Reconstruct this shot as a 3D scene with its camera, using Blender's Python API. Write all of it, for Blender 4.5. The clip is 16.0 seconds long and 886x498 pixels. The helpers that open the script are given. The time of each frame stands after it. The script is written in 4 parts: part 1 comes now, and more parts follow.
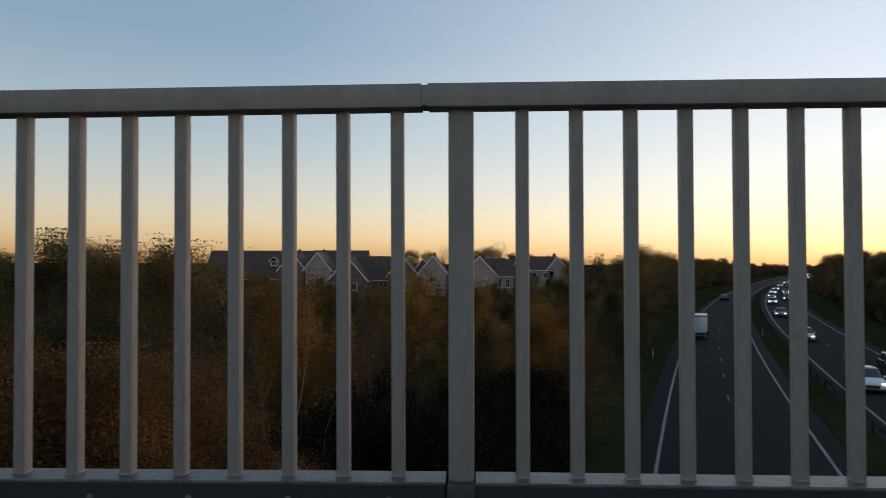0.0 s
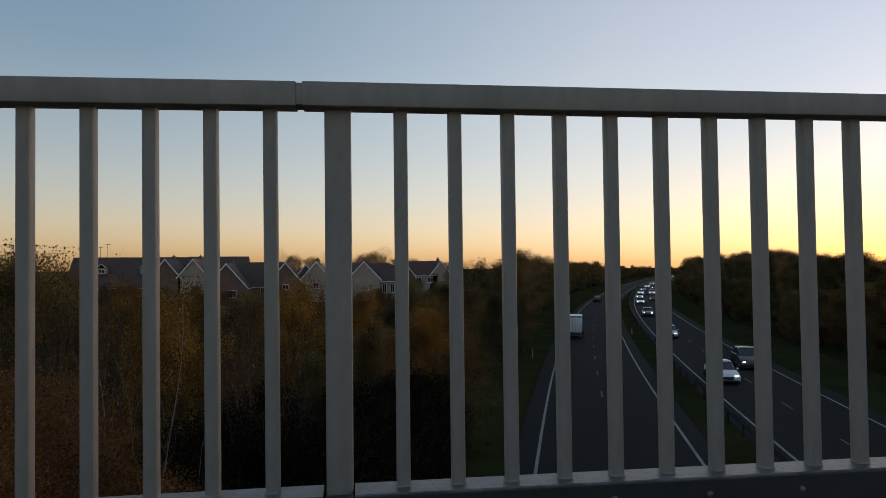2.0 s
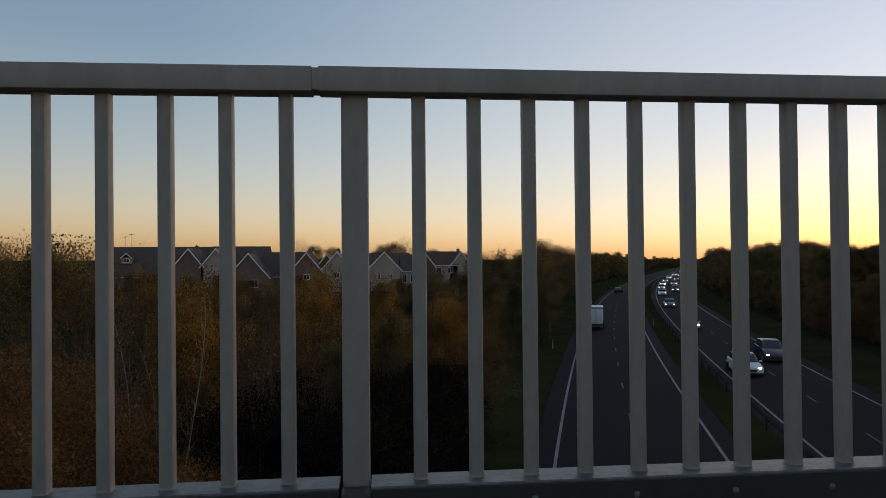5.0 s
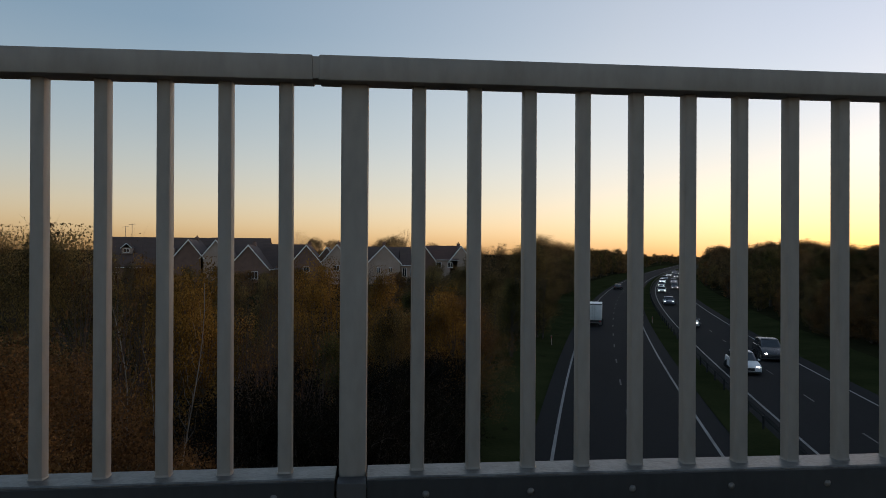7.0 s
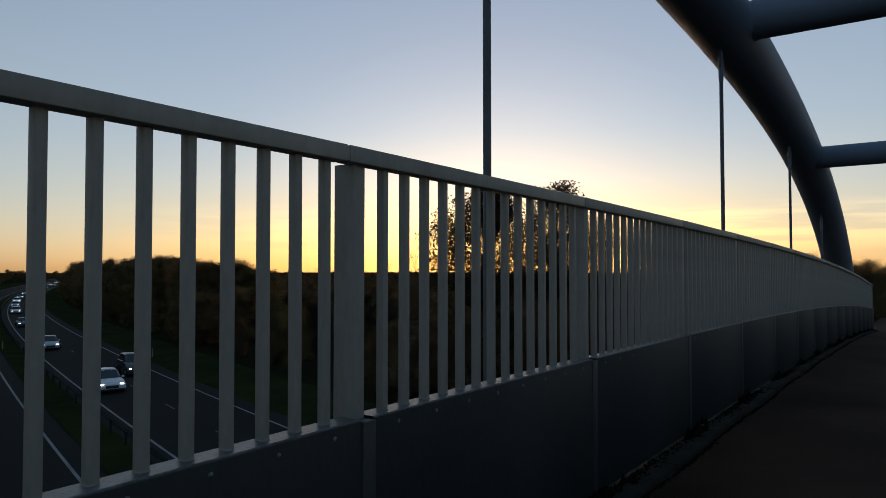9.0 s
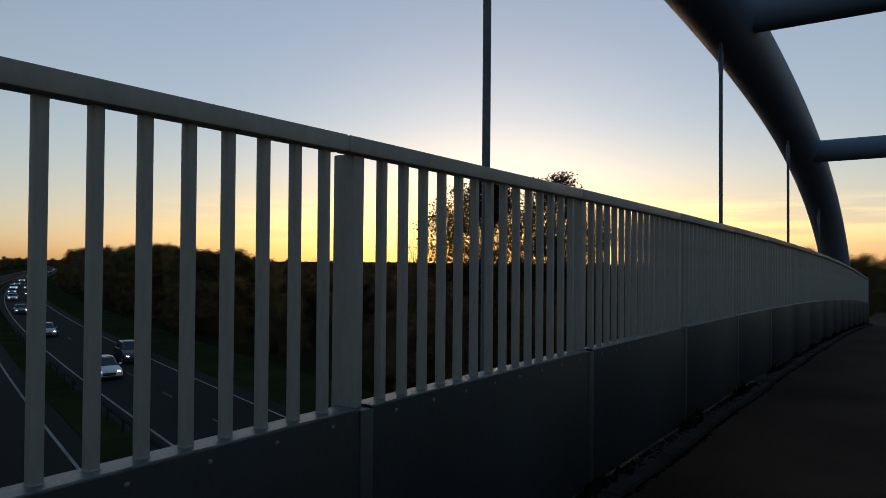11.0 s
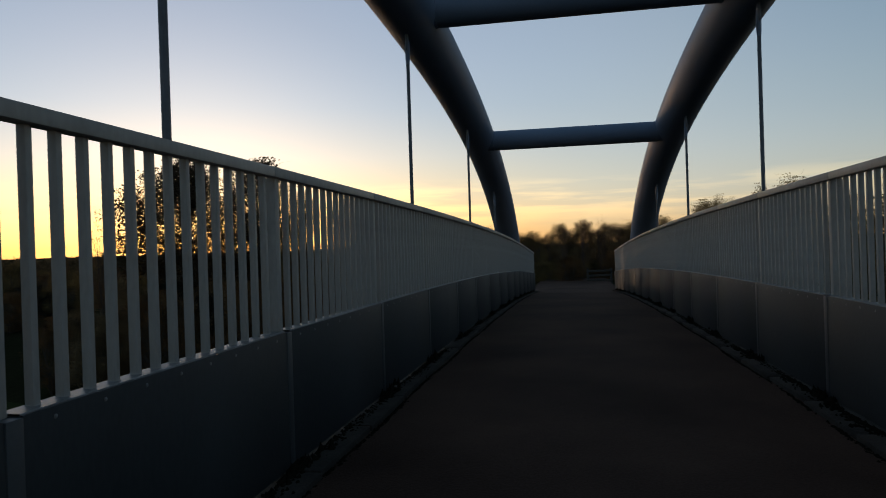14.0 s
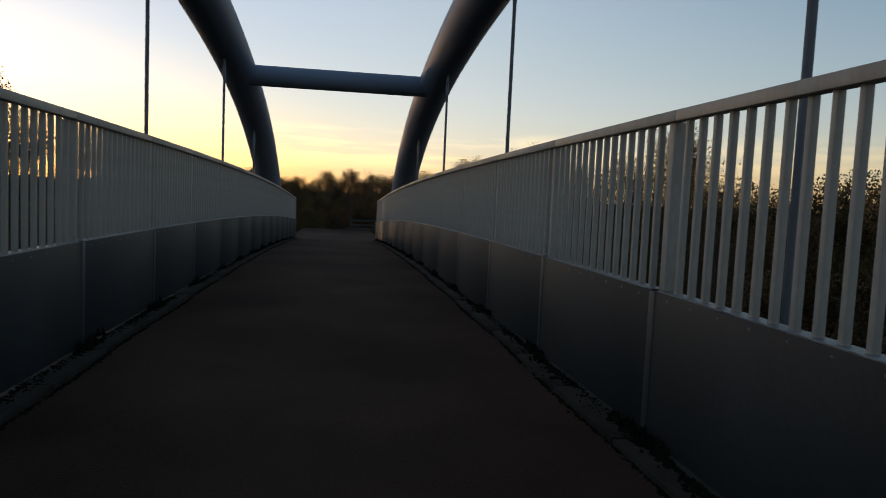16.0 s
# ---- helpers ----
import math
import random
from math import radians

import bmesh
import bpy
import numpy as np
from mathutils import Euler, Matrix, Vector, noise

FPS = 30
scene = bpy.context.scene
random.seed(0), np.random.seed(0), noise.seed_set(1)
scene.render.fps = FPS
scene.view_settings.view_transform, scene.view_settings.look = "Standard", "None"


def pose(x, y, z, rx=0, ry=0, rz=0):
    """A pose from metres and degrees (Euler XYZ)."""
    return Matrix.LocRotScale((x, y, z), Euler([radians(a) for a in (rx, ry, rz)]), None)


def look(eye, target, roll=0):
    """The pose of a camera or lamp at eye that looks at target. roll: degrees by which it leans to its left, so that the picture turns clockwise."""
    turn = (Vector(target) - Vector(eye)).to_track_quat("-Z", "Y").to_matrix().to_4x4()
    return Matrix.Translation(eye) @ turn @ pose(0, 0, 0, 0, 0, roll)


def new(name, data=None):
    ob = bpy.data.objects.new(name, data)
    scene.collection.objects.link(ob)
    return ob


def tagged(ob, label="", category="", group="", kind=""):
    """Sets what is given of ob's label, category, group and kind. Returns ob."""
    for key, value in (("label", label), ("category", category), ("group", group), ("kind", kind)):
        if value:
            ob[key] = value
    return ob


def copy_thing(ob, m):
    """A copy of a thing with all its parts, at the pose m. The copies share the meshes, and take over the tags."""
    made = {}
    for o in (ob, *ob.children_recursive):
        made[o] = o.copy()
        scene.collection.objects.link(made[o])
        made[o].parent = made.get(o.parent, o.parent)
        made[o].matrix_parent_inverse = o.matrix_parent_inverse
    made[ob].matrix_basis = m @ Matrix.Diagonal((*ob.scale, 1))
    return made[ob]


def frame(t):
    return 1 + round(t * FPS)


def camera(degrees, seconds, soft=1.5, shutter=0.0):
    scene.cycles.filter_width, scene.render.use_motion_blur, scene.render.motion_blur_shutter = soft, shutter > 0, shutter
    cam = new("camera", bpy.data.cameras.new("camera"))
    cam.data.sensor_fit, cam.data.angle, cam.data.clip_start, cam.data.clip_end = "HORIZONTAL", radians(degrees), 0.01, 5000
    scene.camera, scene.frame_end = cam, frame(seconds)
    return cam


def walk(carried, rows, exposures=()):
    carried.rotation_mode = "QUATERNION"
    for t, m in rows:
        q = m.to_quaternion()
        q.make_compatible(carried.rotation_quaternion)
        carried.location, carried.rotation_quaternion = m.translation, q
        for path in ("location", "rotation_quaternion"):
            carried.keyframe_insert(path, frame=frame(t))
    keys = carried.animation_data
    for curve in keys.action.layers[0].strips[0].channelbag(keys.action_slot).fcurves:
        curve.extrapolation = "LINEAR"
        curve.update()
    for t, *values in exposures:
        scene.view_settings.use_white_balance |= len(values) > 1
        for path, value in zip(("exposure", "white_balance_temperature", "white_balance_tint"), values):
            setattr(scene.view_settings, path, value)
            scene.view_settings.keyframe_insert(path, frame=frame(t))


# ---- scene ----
cam = camera(65.8, 16.0, soft=0.5, shutter=0.15)
EXPO, SKY, SUN, HEAD = 1.98, 0.18, 0.2, 3.0
BALANCE = (6850, 18)
PATH = [
    (0, (0.032, -1.655, 1.361), (-0.055, 0.343, 1.406), 0.2),
    (0.5, (0.059, -1.623, 1.356), (0.255, 0.368, 1.383), 0.6),
    (1, (0.049, -1.609, 1.361), (0.338, 0.37, 1.399), -0.9),
    (1.5, (0.04, -1.613, 1.361), (0.34, 0.364, 1.406), -0.9),
    (2, (0.047, -1.618, 1.36), (0.296, 0.365, 1.419), -0.4),
    (2.5, (0.054, -1.615, 1.36), (0.292, 0.37, 1.422), -0.4),
    (3, (0.057, -1.608, 1.359), (0.289, 0.378, 1.419), -0.5),
    (3.5, (0.058, -1.605, 1.358), (0.273, 0.383, 1.412), -0.8),
    (4, (0.059, -1.593, 1.356), (0.274, 0.395, 1.392), -0.9),
    (4.5, (0.058, -1.59, 1.357), (0.248, 0.4, 1.406), -1.8),
    (4.7, (0.055, -1.585, 1.357), (0.247, 0.406, 1.397), -0.6),
    (7, (0.058, -1.581, 1.35), (0.248, 0.41, 1.365), 0.6),
    (7.5, (0.037, -1.543, 1.354), (0.875, 0.271, 1.433), -1.4),
    (8, (0.148, -1.63, 1.356), (1.535, -0.193, 1.462), -0.2),
    (8.5, (0.17, -1.649, 1.389), (1.793, -0.483, 1.45), 0.8),
    (9, (0.192, -1.633, 1.364), (1.83, -0.488, 1.433), -0.0),
    (11.5, (0.179, -1.638, 1.365), (1.827, -0.506, 1.398), 0.7),
    (12, (0.199, -1.632, 1.376), (1.905, -0.59, 1.428), 0.6),
    (12.5, (0.247, -1.603, 1.354), (2.043, -0.723, 1.395), -0.1),
    (13, (0.273, -1.588, 1.358), (2.155, -0.913, 1.4), -0.2),
    (13.5, (0.271, -1.635, 1.349), (2.197, -1.098, 1.362), -0.2),
    (14, (0.267, -1.67, 1.321), (2.233, -1.305, 1.313), -1.8),
    (14.5, (0.303, -1.747, 1.286), (2.291, -1.523, 1.301), -1.4),
    (15, (0.369, -1.806, 1.301), (2.364, -1.667, 1.294), 0.3),
    (15.5, (0.497, -1.879, 1.32), (2.494, -1.933, 1.23), 2.0),
    (16, (0.581, -1.925, 1.311), (2.552, -2.229, 1.155), 2.6),
]
walk(cam, [(t, look(eye, target, roll)) for t, eye, target, roll in PATH],
     exposures=[(0.0, EXPO + 0.15, *BALANCE), (0.6, EXPO + 0.05, *BALANCE), (1.5, EXPO - 0.12, *BALANCE), (4.7, EXPO - 0.13, *BALANCE), (7.0, EXPO - 0.05, *BALANCE), (8.0, EXPO - 0.48, 6150, 11), (8.5, EXPO - 0.66, 6050, 10), (9.0, EXPO - 0.72, 6050, 10), (14.0, EXPO - 0.70, 6050, 10), (14.5, EXPO - 0.58, 6050, 10), (15.0, EXPO - 0.58, 6080, 10), (15.5, EXPO - 0.66, 6150, 11), (16.0, EXPO - 0.28, 6450, 13)])

# ---- world and sun ----
SUN_AZ, SUN_EL = 59.3, 1.15          # degrees, azimuth from +y towards +x
world = bpy.data.worlds.new("world")
scene.world = world
world.use_nodes = True
wn, wl = world.node_tree.nodes, world.node_tree.links
sky = wn.new("ShaderNodeTexSky")
sky.sky_type = "NISHITA"
sky.sun_disc = False
sky.sun_elevation = radians(1.2)
sky.sun_rotation = radians(SUN_AZ)
sky.altitude = 60
sky.air_density = 1.0
sky.dust_density = 0.85
sky.ozone_density = 2.0
wn["Background"].inputs["Strength"].default_value = SKY
haze = wn.new("ShaderNodeHueSaturation")          # thin high haze pales the sky
haze.inputs["Saturation"].default_value = 0.80
veil = wn.new("ShaderNodeGamma")                  # and spreads the sun's glare
veil.inputs["Gamma"].default_value = 0.68
wl.new(sky.outputs["Color"], veil.inputs["Color"])
wl.new(veil.outputs["Color"], haze.inputs["Color"])
# thin bands of cloud low over the horizon
way = wn.new("ShaderNodeTexCoord")
flat = wn.new("ShaderNodeMapping")
flat.inputs["Scale"].default_value = (4.0, 4.0, 48.0)
wl.new(way.outputs["Generated"], flat.inputs["Vector"])
wisps = wn.new("ShaderNodeTexNoise")
wisps.inputs["Scale"].default_value, wisps.inputs["Detail"].default_value = 1.6, 6
wl.new(flat.outputs["Vector"], wisps.inputs["Vector"])
thin = wn.new("ShaderNodeMapRange")
thin.inputs["From Min"].default_value, thin.inputs["From Max"].default_value = 0.40, 0.58
wl.new(wisps.outputs["Fac"], thin.inputs["Value"])
split = wn.new("ShaderNodeSeparateXYZ")
wl.new(way.outputs["Generated"], split.inputs["Vector"])
rise, fall = wn.new("ShaderNodeMapRange"), wn.new("ShaderNodeMapRange")
for k, (a, b, c, d) in ((rise, (0.02, 0.045, 0.0, 1.0)), (fall, (0.078, 0.098, 1.0, 0.0))):
    for key, v in zip(("From Min", "From Max", "To Min", "To Max"), (a, b, c, d)):
        k.inputs[key].default_value = v
    wl.new(split.outputs["Z"], k.inputs["Value"])
m1, m2 = wn.new("ShaderNodeMath"), wn.new("ShaderNodeMath")
m1.operation = m2.operation = "MULTIPLY"
wl.new(rise.outputs["Result"], m1.inputs[0]), wl.new(fall.outputs["Result"], m1.inputs[1])
wl.new(m1.outputs[0], m2.inputs[0]), wl.new(thin.outputs["Result"], m2.inputs[1])
lit = wn.new("ShaderNodeMix")
lit.data_type, lit.blend_type = "RGBA", "MULTIPLY"



def ranged(value, a, b, c=0.0, d=1.0):
    k = wn.new("ShaderNodeMapRange")
    for key, v in zip(("From Min", "From Max", "To Min", "To Max"), (a, b, c, d)):
        k.inputs[key].default_value = v
    wl.new(value, k.inputs["Value"])
    return k.outputs["Result"]


def times(a, b):
    k = wn.new("ShaderNodeMath")
    k.operation = "MULTIPLY"
    wl.new(a, k.inputs[0])
    wl.new(b, k.inputs[1])
    return k.outputs[0]


def tinted(colour, factor, tint):
    k = wn.new("ShaderNodeMix")
    k.data_type, k.blend_type = "RGBA", "MULTIPLY"
    wl.new(factor, k.inputs[0])
    wl.new(colour, k.inputs[6])
    k.inputs[7].default_value = (*tint, 1)
    return k.outputs[2]


aim = wn.new("ShaderNodeVectorMath")               # cosine of the angle from the sun
aim.operation = "DOT_PRODUCT"
wl.new(way.outputs["Generated"], aim.inputs[0])
aim.inputs[1].default_value = (math.sin(radians(SUN_AZ)), math.cos(radians(SUN_AZ)), 0.02)
near, off = ranged(aim.outputs["Value"], 0.75, 0.97), ranged(aim.outputs["Value"], 0.82, 0.25)
low, high = ranged(split.outputs["Z"], 0.0, 0.20, 1.0, 0.0), ranged(split.outputs["Z"], 0.07, 0.30)
hue = tinted(haze.outputs["Color"], times(low, near), (1.03, 0.97, 0.86))      # yellow glare low round the sun
hue = tinted(hue, times(ranged(split.outputs["Z"], 0.0, 0.13, 1.0, 0.0), ranged(aim.outputs["Value"], 0.84, 0.985)), (0.92, 0.82, 0.56))
hue = tinted(hue, times(low, ranged(aim.outputs["Value"], 0.97, 0.75)), (0.99, 0.985, 1.09))   # pale peach away from it
hue = tinted(hue, times(ranged(split.outputs["Z"], 0.035, 0.20), near), (0.78, 0.91, 1.02))
hue = tinted(hue, times(high, off), (0.60, 0.76, 0.86))                       # deeper blue high and far from the sun
wl.new(hue, lit.inputs[6])
wl.new(times(m2.outputs[0], ranged(split.outputs["X"], 0.45, 0.85)), lit.inputs[0])
lit.inputs[7].default_value = (1.38, 1.24, 1.05, 1)
wl.new(lit.outputs[2], wn["Background"].inputs["Color"])

sun_dir = Vector((math.sin(radians(SUN_AZ)) * math.cos(radians(SUN_EL + 1.0)),
                  math.cos(radians(SUN_AZ)) * math.cos(radians(SUN_EL + 1.0)),
                  math.sin(radians(SUN_EL + 1.0))))
lamp = bpy.data.lights.new("sun", "SUN")
lamp.energy, lamp.angle, lamp.color = SUN, radians(0.6), (1.0, 0.62, 0.34)
sun = new("sun", lamp)
sun.matrix_world = look((0, 0, 60), Vector((0, 0, 60)) - sun_dir)
DISC = Vector((math.sin(radians(SUN_AZ)), math.cos(radians(SUN_AZ)), math.tan(radians(SUN_EL)))) * 3200


# ---- materials ----
def mat(name, a, b, rough=0.6, metal=0.0, scale=4.0, fine=60.0, bump=0.15, spec=0.5, island=False, per_object=False, stretch=(1, 1, 1), world_space=False):
    """Two base colours blended by a broad and a fine noise, with fine relief."""
    m = bpy.data.materials.new(name)
    m.use_nodes = True
    n, l = m.node_tree.nodes, m.node_tree.links
    p = n["Principled BSDF"]
    p.inputs["Metallic"].default_value = metal
    p.inputs["Specular IOR Level"].default_value = spec
    if world_space:
        out = n.new("ShaderNodeNewGeometry").outputs["Position"]
    else:
        out = n.new("ShaderNodeTexCoord").outputs["Object"]
    mp = n.new("ShaderNodeMapping")
    mp.inputs["Scale"].default_value = stretch
    l.new(out, mp.inputs["Vector"])
    n1, n2 = n.new("ShaderNodeTexNoise"), n.new("ShaderNodeTexNoise")
    n1.inputs["Scale"].default_value, n1.inputs["Detail"].default_value = scale, 5
    n2.inputs["Scale"].default_value, n2.inputs["Detail"].default_value = fine, 4
    for k in (n1, n2):
        l.new(mp.outputs["Vector"], k.inputs["Vector"])
    add = n.new("ShaderNodeMath")
    add.operation = "MULTIPLY_ADD"
    add.inputs[1].default_value = 0.45
    l.new(n2.outputs["Fac"], add.inputs[0])
    l.new(n1.outputs["Fac"], add.inputs[2])
    fac = add.outputs[0]
    if island or per_object:
        r = n.new("ShaderNodeNewGeometry").outputs["Random Per Island"] if island else n.new("ShaderNodeObjectInfo").outputs["Random"]
        k = n.new("ShaderNodeMath")
        k.operation = "MULTIPLY_ADD"
        k.inputs[1].default_value, k.inputs[2].default_value = 0.5, -0.25
        l.new(r, k.inputs[0])
        s = n.new("ShaderNodeMath")
        l.new(fac, s.inputs[0])
        l.new(k.outputs[0], s.inputs[1])
        fac = s.outputs[0]
    ramp = n.new("ShaderNodeValToRGB")
    ramp.color_ramp.elements[0].position, ramp.color_ramp.elements[1].position = 0.45, 1.0
    ramp.color_ramp.elements[0].color, ramp.color_ramp.elements[1].color = (*a, 1), (*b, 1)
    l.new(fac, ramp.inputs["Fac"])
    l.new(ramp.outputs["Color"], p.inputs["Base Color"])
    mr = n.new("ShaderNodeMapRange")
    mr.inputs["To Min"].default_value, mr.inputs["To Max"].default_value = max(rough - 0.1, 0.02), min(rough + 0.12, 1)
    l.new(n1.outputs["Fac"], mr.inputs["Value"])
    l.new(mr.outputs["Result"], p.inputs["Roughness"])
    if bump:
        bp = n.new("ShaderNodeBump")
        bp.inputs["Strength"].default_value, bp.inputs["Distance"].default_value = bump, 0.01
        l.new(n2.outputs["Fac"], bp.inputs["Height"])
        l.new(bp.outputs["Normal"], p.inputs["Normal"])
    return m


def leafy(name, a, b, thin=0.45):
    m = mat(name, a, b, rough=0.75, scale=0.9, fine=9.0, bump=0, spec=0.08, island=True)
    p = m.node_tree.nodes["Principled BSDF"]
    n, l = m.node_tree.nodes, m.node_tree.links
    through_leaf, blend = n.new("ShaderNodeBsdfTranslucent"), n.new("ShaderNodeMixShader")
    blend.inputs["Fac"].default_value = thin
    spot, patch, tone = n.new("ShaderNodeNewGeometry"), n.new("ShaderNodeTexNoise"), n.new("ShaderNodeMapRange")      # random light and dark sprays, putting shaded gaps between clumps into the colour
    patch.inputs["Scale"].default_value, patch.inputs["Detail"].default_value = 0.75, 3
    l.new(spot.outputs["Position"], patch.inputs["Vector"])
    l.new(patch.outputs["Fac"], tone.inputs["Value"])
    for key, v in zip(("From Min", "From Max", "To Min", "To Max"), (0.36, 0.66, 0.38, 1.6)):
        tone.inputs[key].default_value = v
    clump_shade = n.new("ShaderNodeVectorMath")
    clump_shade.operation = "SCALE"
    l.new(p.inputs["Base Color"].links[0].from_socket, clump_shade.inputs[0])
    l.new(tone.outputs["Result"], clump_shade.inputs["Scale"])
    l.new(clump_shade.outputs["Vector"], p.inputs["Base Color"])
    l.new(clump_shade.outputs["Vector"], through_leaf.inputs["Color"])
    l.new(p.outputs["BSDF"], blend.inputs[1])
    l.new(through_leaf.outputs["BSDF"], blend.inputs[2])
    l.new(blend.outputs["Shader"], n["Material Output"].inputs["Surface"])
    return m


def glow(name, colour, strength):
    m = bpy.data.materials.new(name)
    m.use_nodes = True
    p = m.node_tree.nodes["Principled BSDF"]
    p.inputs["Base Color"].default_value = (*colour, 1)
    p.inputs["Emission Color"].default_value = (*colour, 1)
    p.inputs["Emission Strength"].default_value = strength
    return m


M = dict(
    steel=mat("galvanised_steel", (0.248, 0.228, 0.204), (0.392, 0.363, 0.327), 0.5, 0.0, 5.0, 45, 0.05, 0.35, stretch=(1, 1, 0.35)),
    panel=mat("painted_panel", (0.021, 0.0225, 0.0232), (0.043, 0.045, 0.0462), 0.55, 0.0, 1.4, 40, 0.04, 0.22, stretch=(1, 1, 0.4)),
    strip=mat("strip_paint", (0.036, 0.038, 0.040), (0.058, 0.060, 0.062), 0.5, 0.0, 3, 50, 0.05),
    zinc=mat("bright_zinc", (0.075, 0.073, 0.070), (0.23, 0.225, 0.215), 0.45, 0.3, 14, 90, 0.15),
    arch=mat("blue_arch_paint", (0.145, 0.172, 0.226), (0.188, 0.218, 0.275), 0.6, 0.0, 0.8, 30, 0.03, 0.35),
    rod=mat("rod_steel", (0.095, 0.105, 0.12), (0.15, 0.162, 0.18), 0.6, 0.0, 3, 40, 0.03, 0.3),
    barrier=mat("weathered_barrier_steel", (0.020, 0.021, 0.021), (0.045, 0.046, 0.045), 0.8, 0.0, 2, 20, 0.2, 0.1),
    deck=mat("deck_surfacing", (0.023, 0.0128, 0.0088), (0.085, 0.050, 0.034), 0.92, 0.0, 0.55, 70, 0.6, 0.06, world_space=True),
    kerb=mat("kerb_concrete", (0.017, 0.0145, 0.012), (0.050, 0.042, 0.034), 0.95, 0.0, 4.0, 60, 0.6, 0.1),
    moss=mat("moss", (0.007, 0.0065, 0.0045), (0.019, 0.016, 0.011), 0.95, 0.0, 6, 60, 0.8, 0.0),
    asphalt=mat("asphalt", (0.0125, 0.0128, 0.0136), (0.0225, 0.0228, 0.0238), 0.95, 0.0, 0.12, 9, 0.3, 0.05, world_space=True, stretch=(1, 0.3, 1)),
    line=mat("road_paint", (0.12, 0.12, 0.118), (0.25, 0.25, 0.245), 0.8, 0.0, 0.5, 8, 0.1, world_space=True),
    worn_line=mat("worn_road_paint", (0.035, 0.035, 0.035), (0.13, 0.13, 0.128), 0.85, 0.0, 0.7, 10, 0.1, world_space=True),
    grass=mat("verge_grass", (0.017, 0.021, 0.0085), (0.036, 0.041, 0.0165), 0.95, 0.0, 0.25, 6, 0.6, 0.0, world_space=True),
    ground=mat("woodland_floor", (0.012, 0.011, 0.006), (0.028, 0.028, 0.013), 0.95, 0.0, 0.08, 2.5, 0.6, 0.0, world_space=True),
    bark=mat("bark", (0.045, 0.035, 0.026), (0.09, 0.07, 0.052), 0.9, 0.0, 3, 25, 0.6),
    birch=mat("birch_bark", (0.13, 0.115, 0.095), (0.30, 0.27, 0.23), 0.8, 0.0, 3, 20, 0.3),
    twig=mat("twigs", (0.045, 0.028, 0.021), (0.085, 0.052, 0.038), 0.9, 0.0, 2, 20, 0.2),
    leaf_orange=leafy("leaf_orange", (0.1125, 0.058, 0.0148), (0.315, 0.1725, 0.0363)),
    leaf_brown=leafy("leaf_brown", (0.0879, 0.0462, 0.0192), (0.2092, 0.1117, 0.0425)),
    leaf_green=leafy("leaf_green", (0.0393, 0.0442, 0.0168), (0.1272, 0.1122, 0.0393)),
    leaf_olive=leafy("leaf_olive", (0.0672, 0.0528, 0.0229), (0.2184, 0.149, 0.0563)),
    leaf_dark=leafy("leaf_dark", (0.0809, 0.0604, 0.0324), (0.2179, 0.1438, 0.0682)),
    # darker leaf copy: the silhouette against the sun is put into the colour
    leaf_backlit=leafy("leaf_backlit", (0.020, 0.014, 0.008), (0.055, 0.036, 0.018), 0.35),
    # near-black base colour stands in for deep shade inside the low thickets
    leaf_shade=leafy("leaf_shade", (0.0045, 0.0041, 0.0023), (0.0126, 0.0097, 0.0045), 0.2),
    roof=mat("roof_tile", (0.066, 0.042, 0.035), (0.105, 0.068, 0.056), 0.85, 0.0, 0.6, 8, 0.5, stretch=(1, 1, 4)),
    roof_red=mat("red_roof_tile", (0.075, 0.036, 0.028), (0.12, 0.06, 0.045), 0.85, 0.0, 0.6, 8, 0.5, stretch=(1, 1, 4)),
    brick=mat("house_brick", (0.125, 0.076, 0.060), (0.20, 0.122, 0.094), 0.9, 0.0, 0.8, 14, 0.4),
    render_wall=mat("cream_render", (0.31, 0.23, 0.185), (0.43, 0.33, 0.27), 0.9, 0.0, 0.5, 12, 0.2),
    white=mat("white_paint", (0.66, 0.66, 0.64), (0.80, 0.80, 0.78), 0.5, 0.0, 1.0, 15, 0.05),
    glass=mat("dark_glass", (0.015, 0.018, 0.022), (0.03, 0.034, 0.04), 0.12, 0.0, 1.0, 5, 0, 0.8),
    tyre=mat("tyre_rubber", (0.012, 0.012, 0.012), (0.022, 0.022, 0.022), 0.85, 0.0, 8, 60, 0.2),
    plastic=mat("black_plastic", (0.015, 0.015, 0.016), (0.03, 0.03, 0.032), 0.6, 0.0, 4, 30, 0.1),
    car_white=mat("car_white", (0.60, 0.60, 0.61), (0.72, 0.72, 0.73), 0.28, 0.0, 0.7, 8, 0, 0.6),
    car_silver=mat("car_silver", (0.30, 0.32, 0.34), (0.40, 0.42, 0.44), 0.3, 0.5, 0.7, 8, 0, 0.6),
    car_blue=mat("car_blue", (0.045, 0.06, 0.10), (0.07, 0.09, 0.14), 0.28, 0.3, 0.7, 8, 0, 0.6),
    car_black=mat("car_black", (0.016, 0.017, 0.02), (0.03, 0.03, 0.034), 0.25, 0.0, 0.7, 8, 0, 0.6),
    timber=mat("weathered_timber", (0.025, 0.021, 0.016), (0.06, 0.05, 0.04), 0.85, 0.0, 2, 25, 0.4, stretch=(0.2, 1, 1)),
    lamp_on=glow("headlight_on", (1.0, 0.96, 0.88), HEAD),
    sun_disc=glow("sun_disc", (1.0, 0.62, 0.30), 14.0),
    tail=mat("tail_lamp_red", (0.30, 0.012, 0.01), (0.42, 0.02, 0.015), 0.3, 0.0, 3, 20, 0),
)


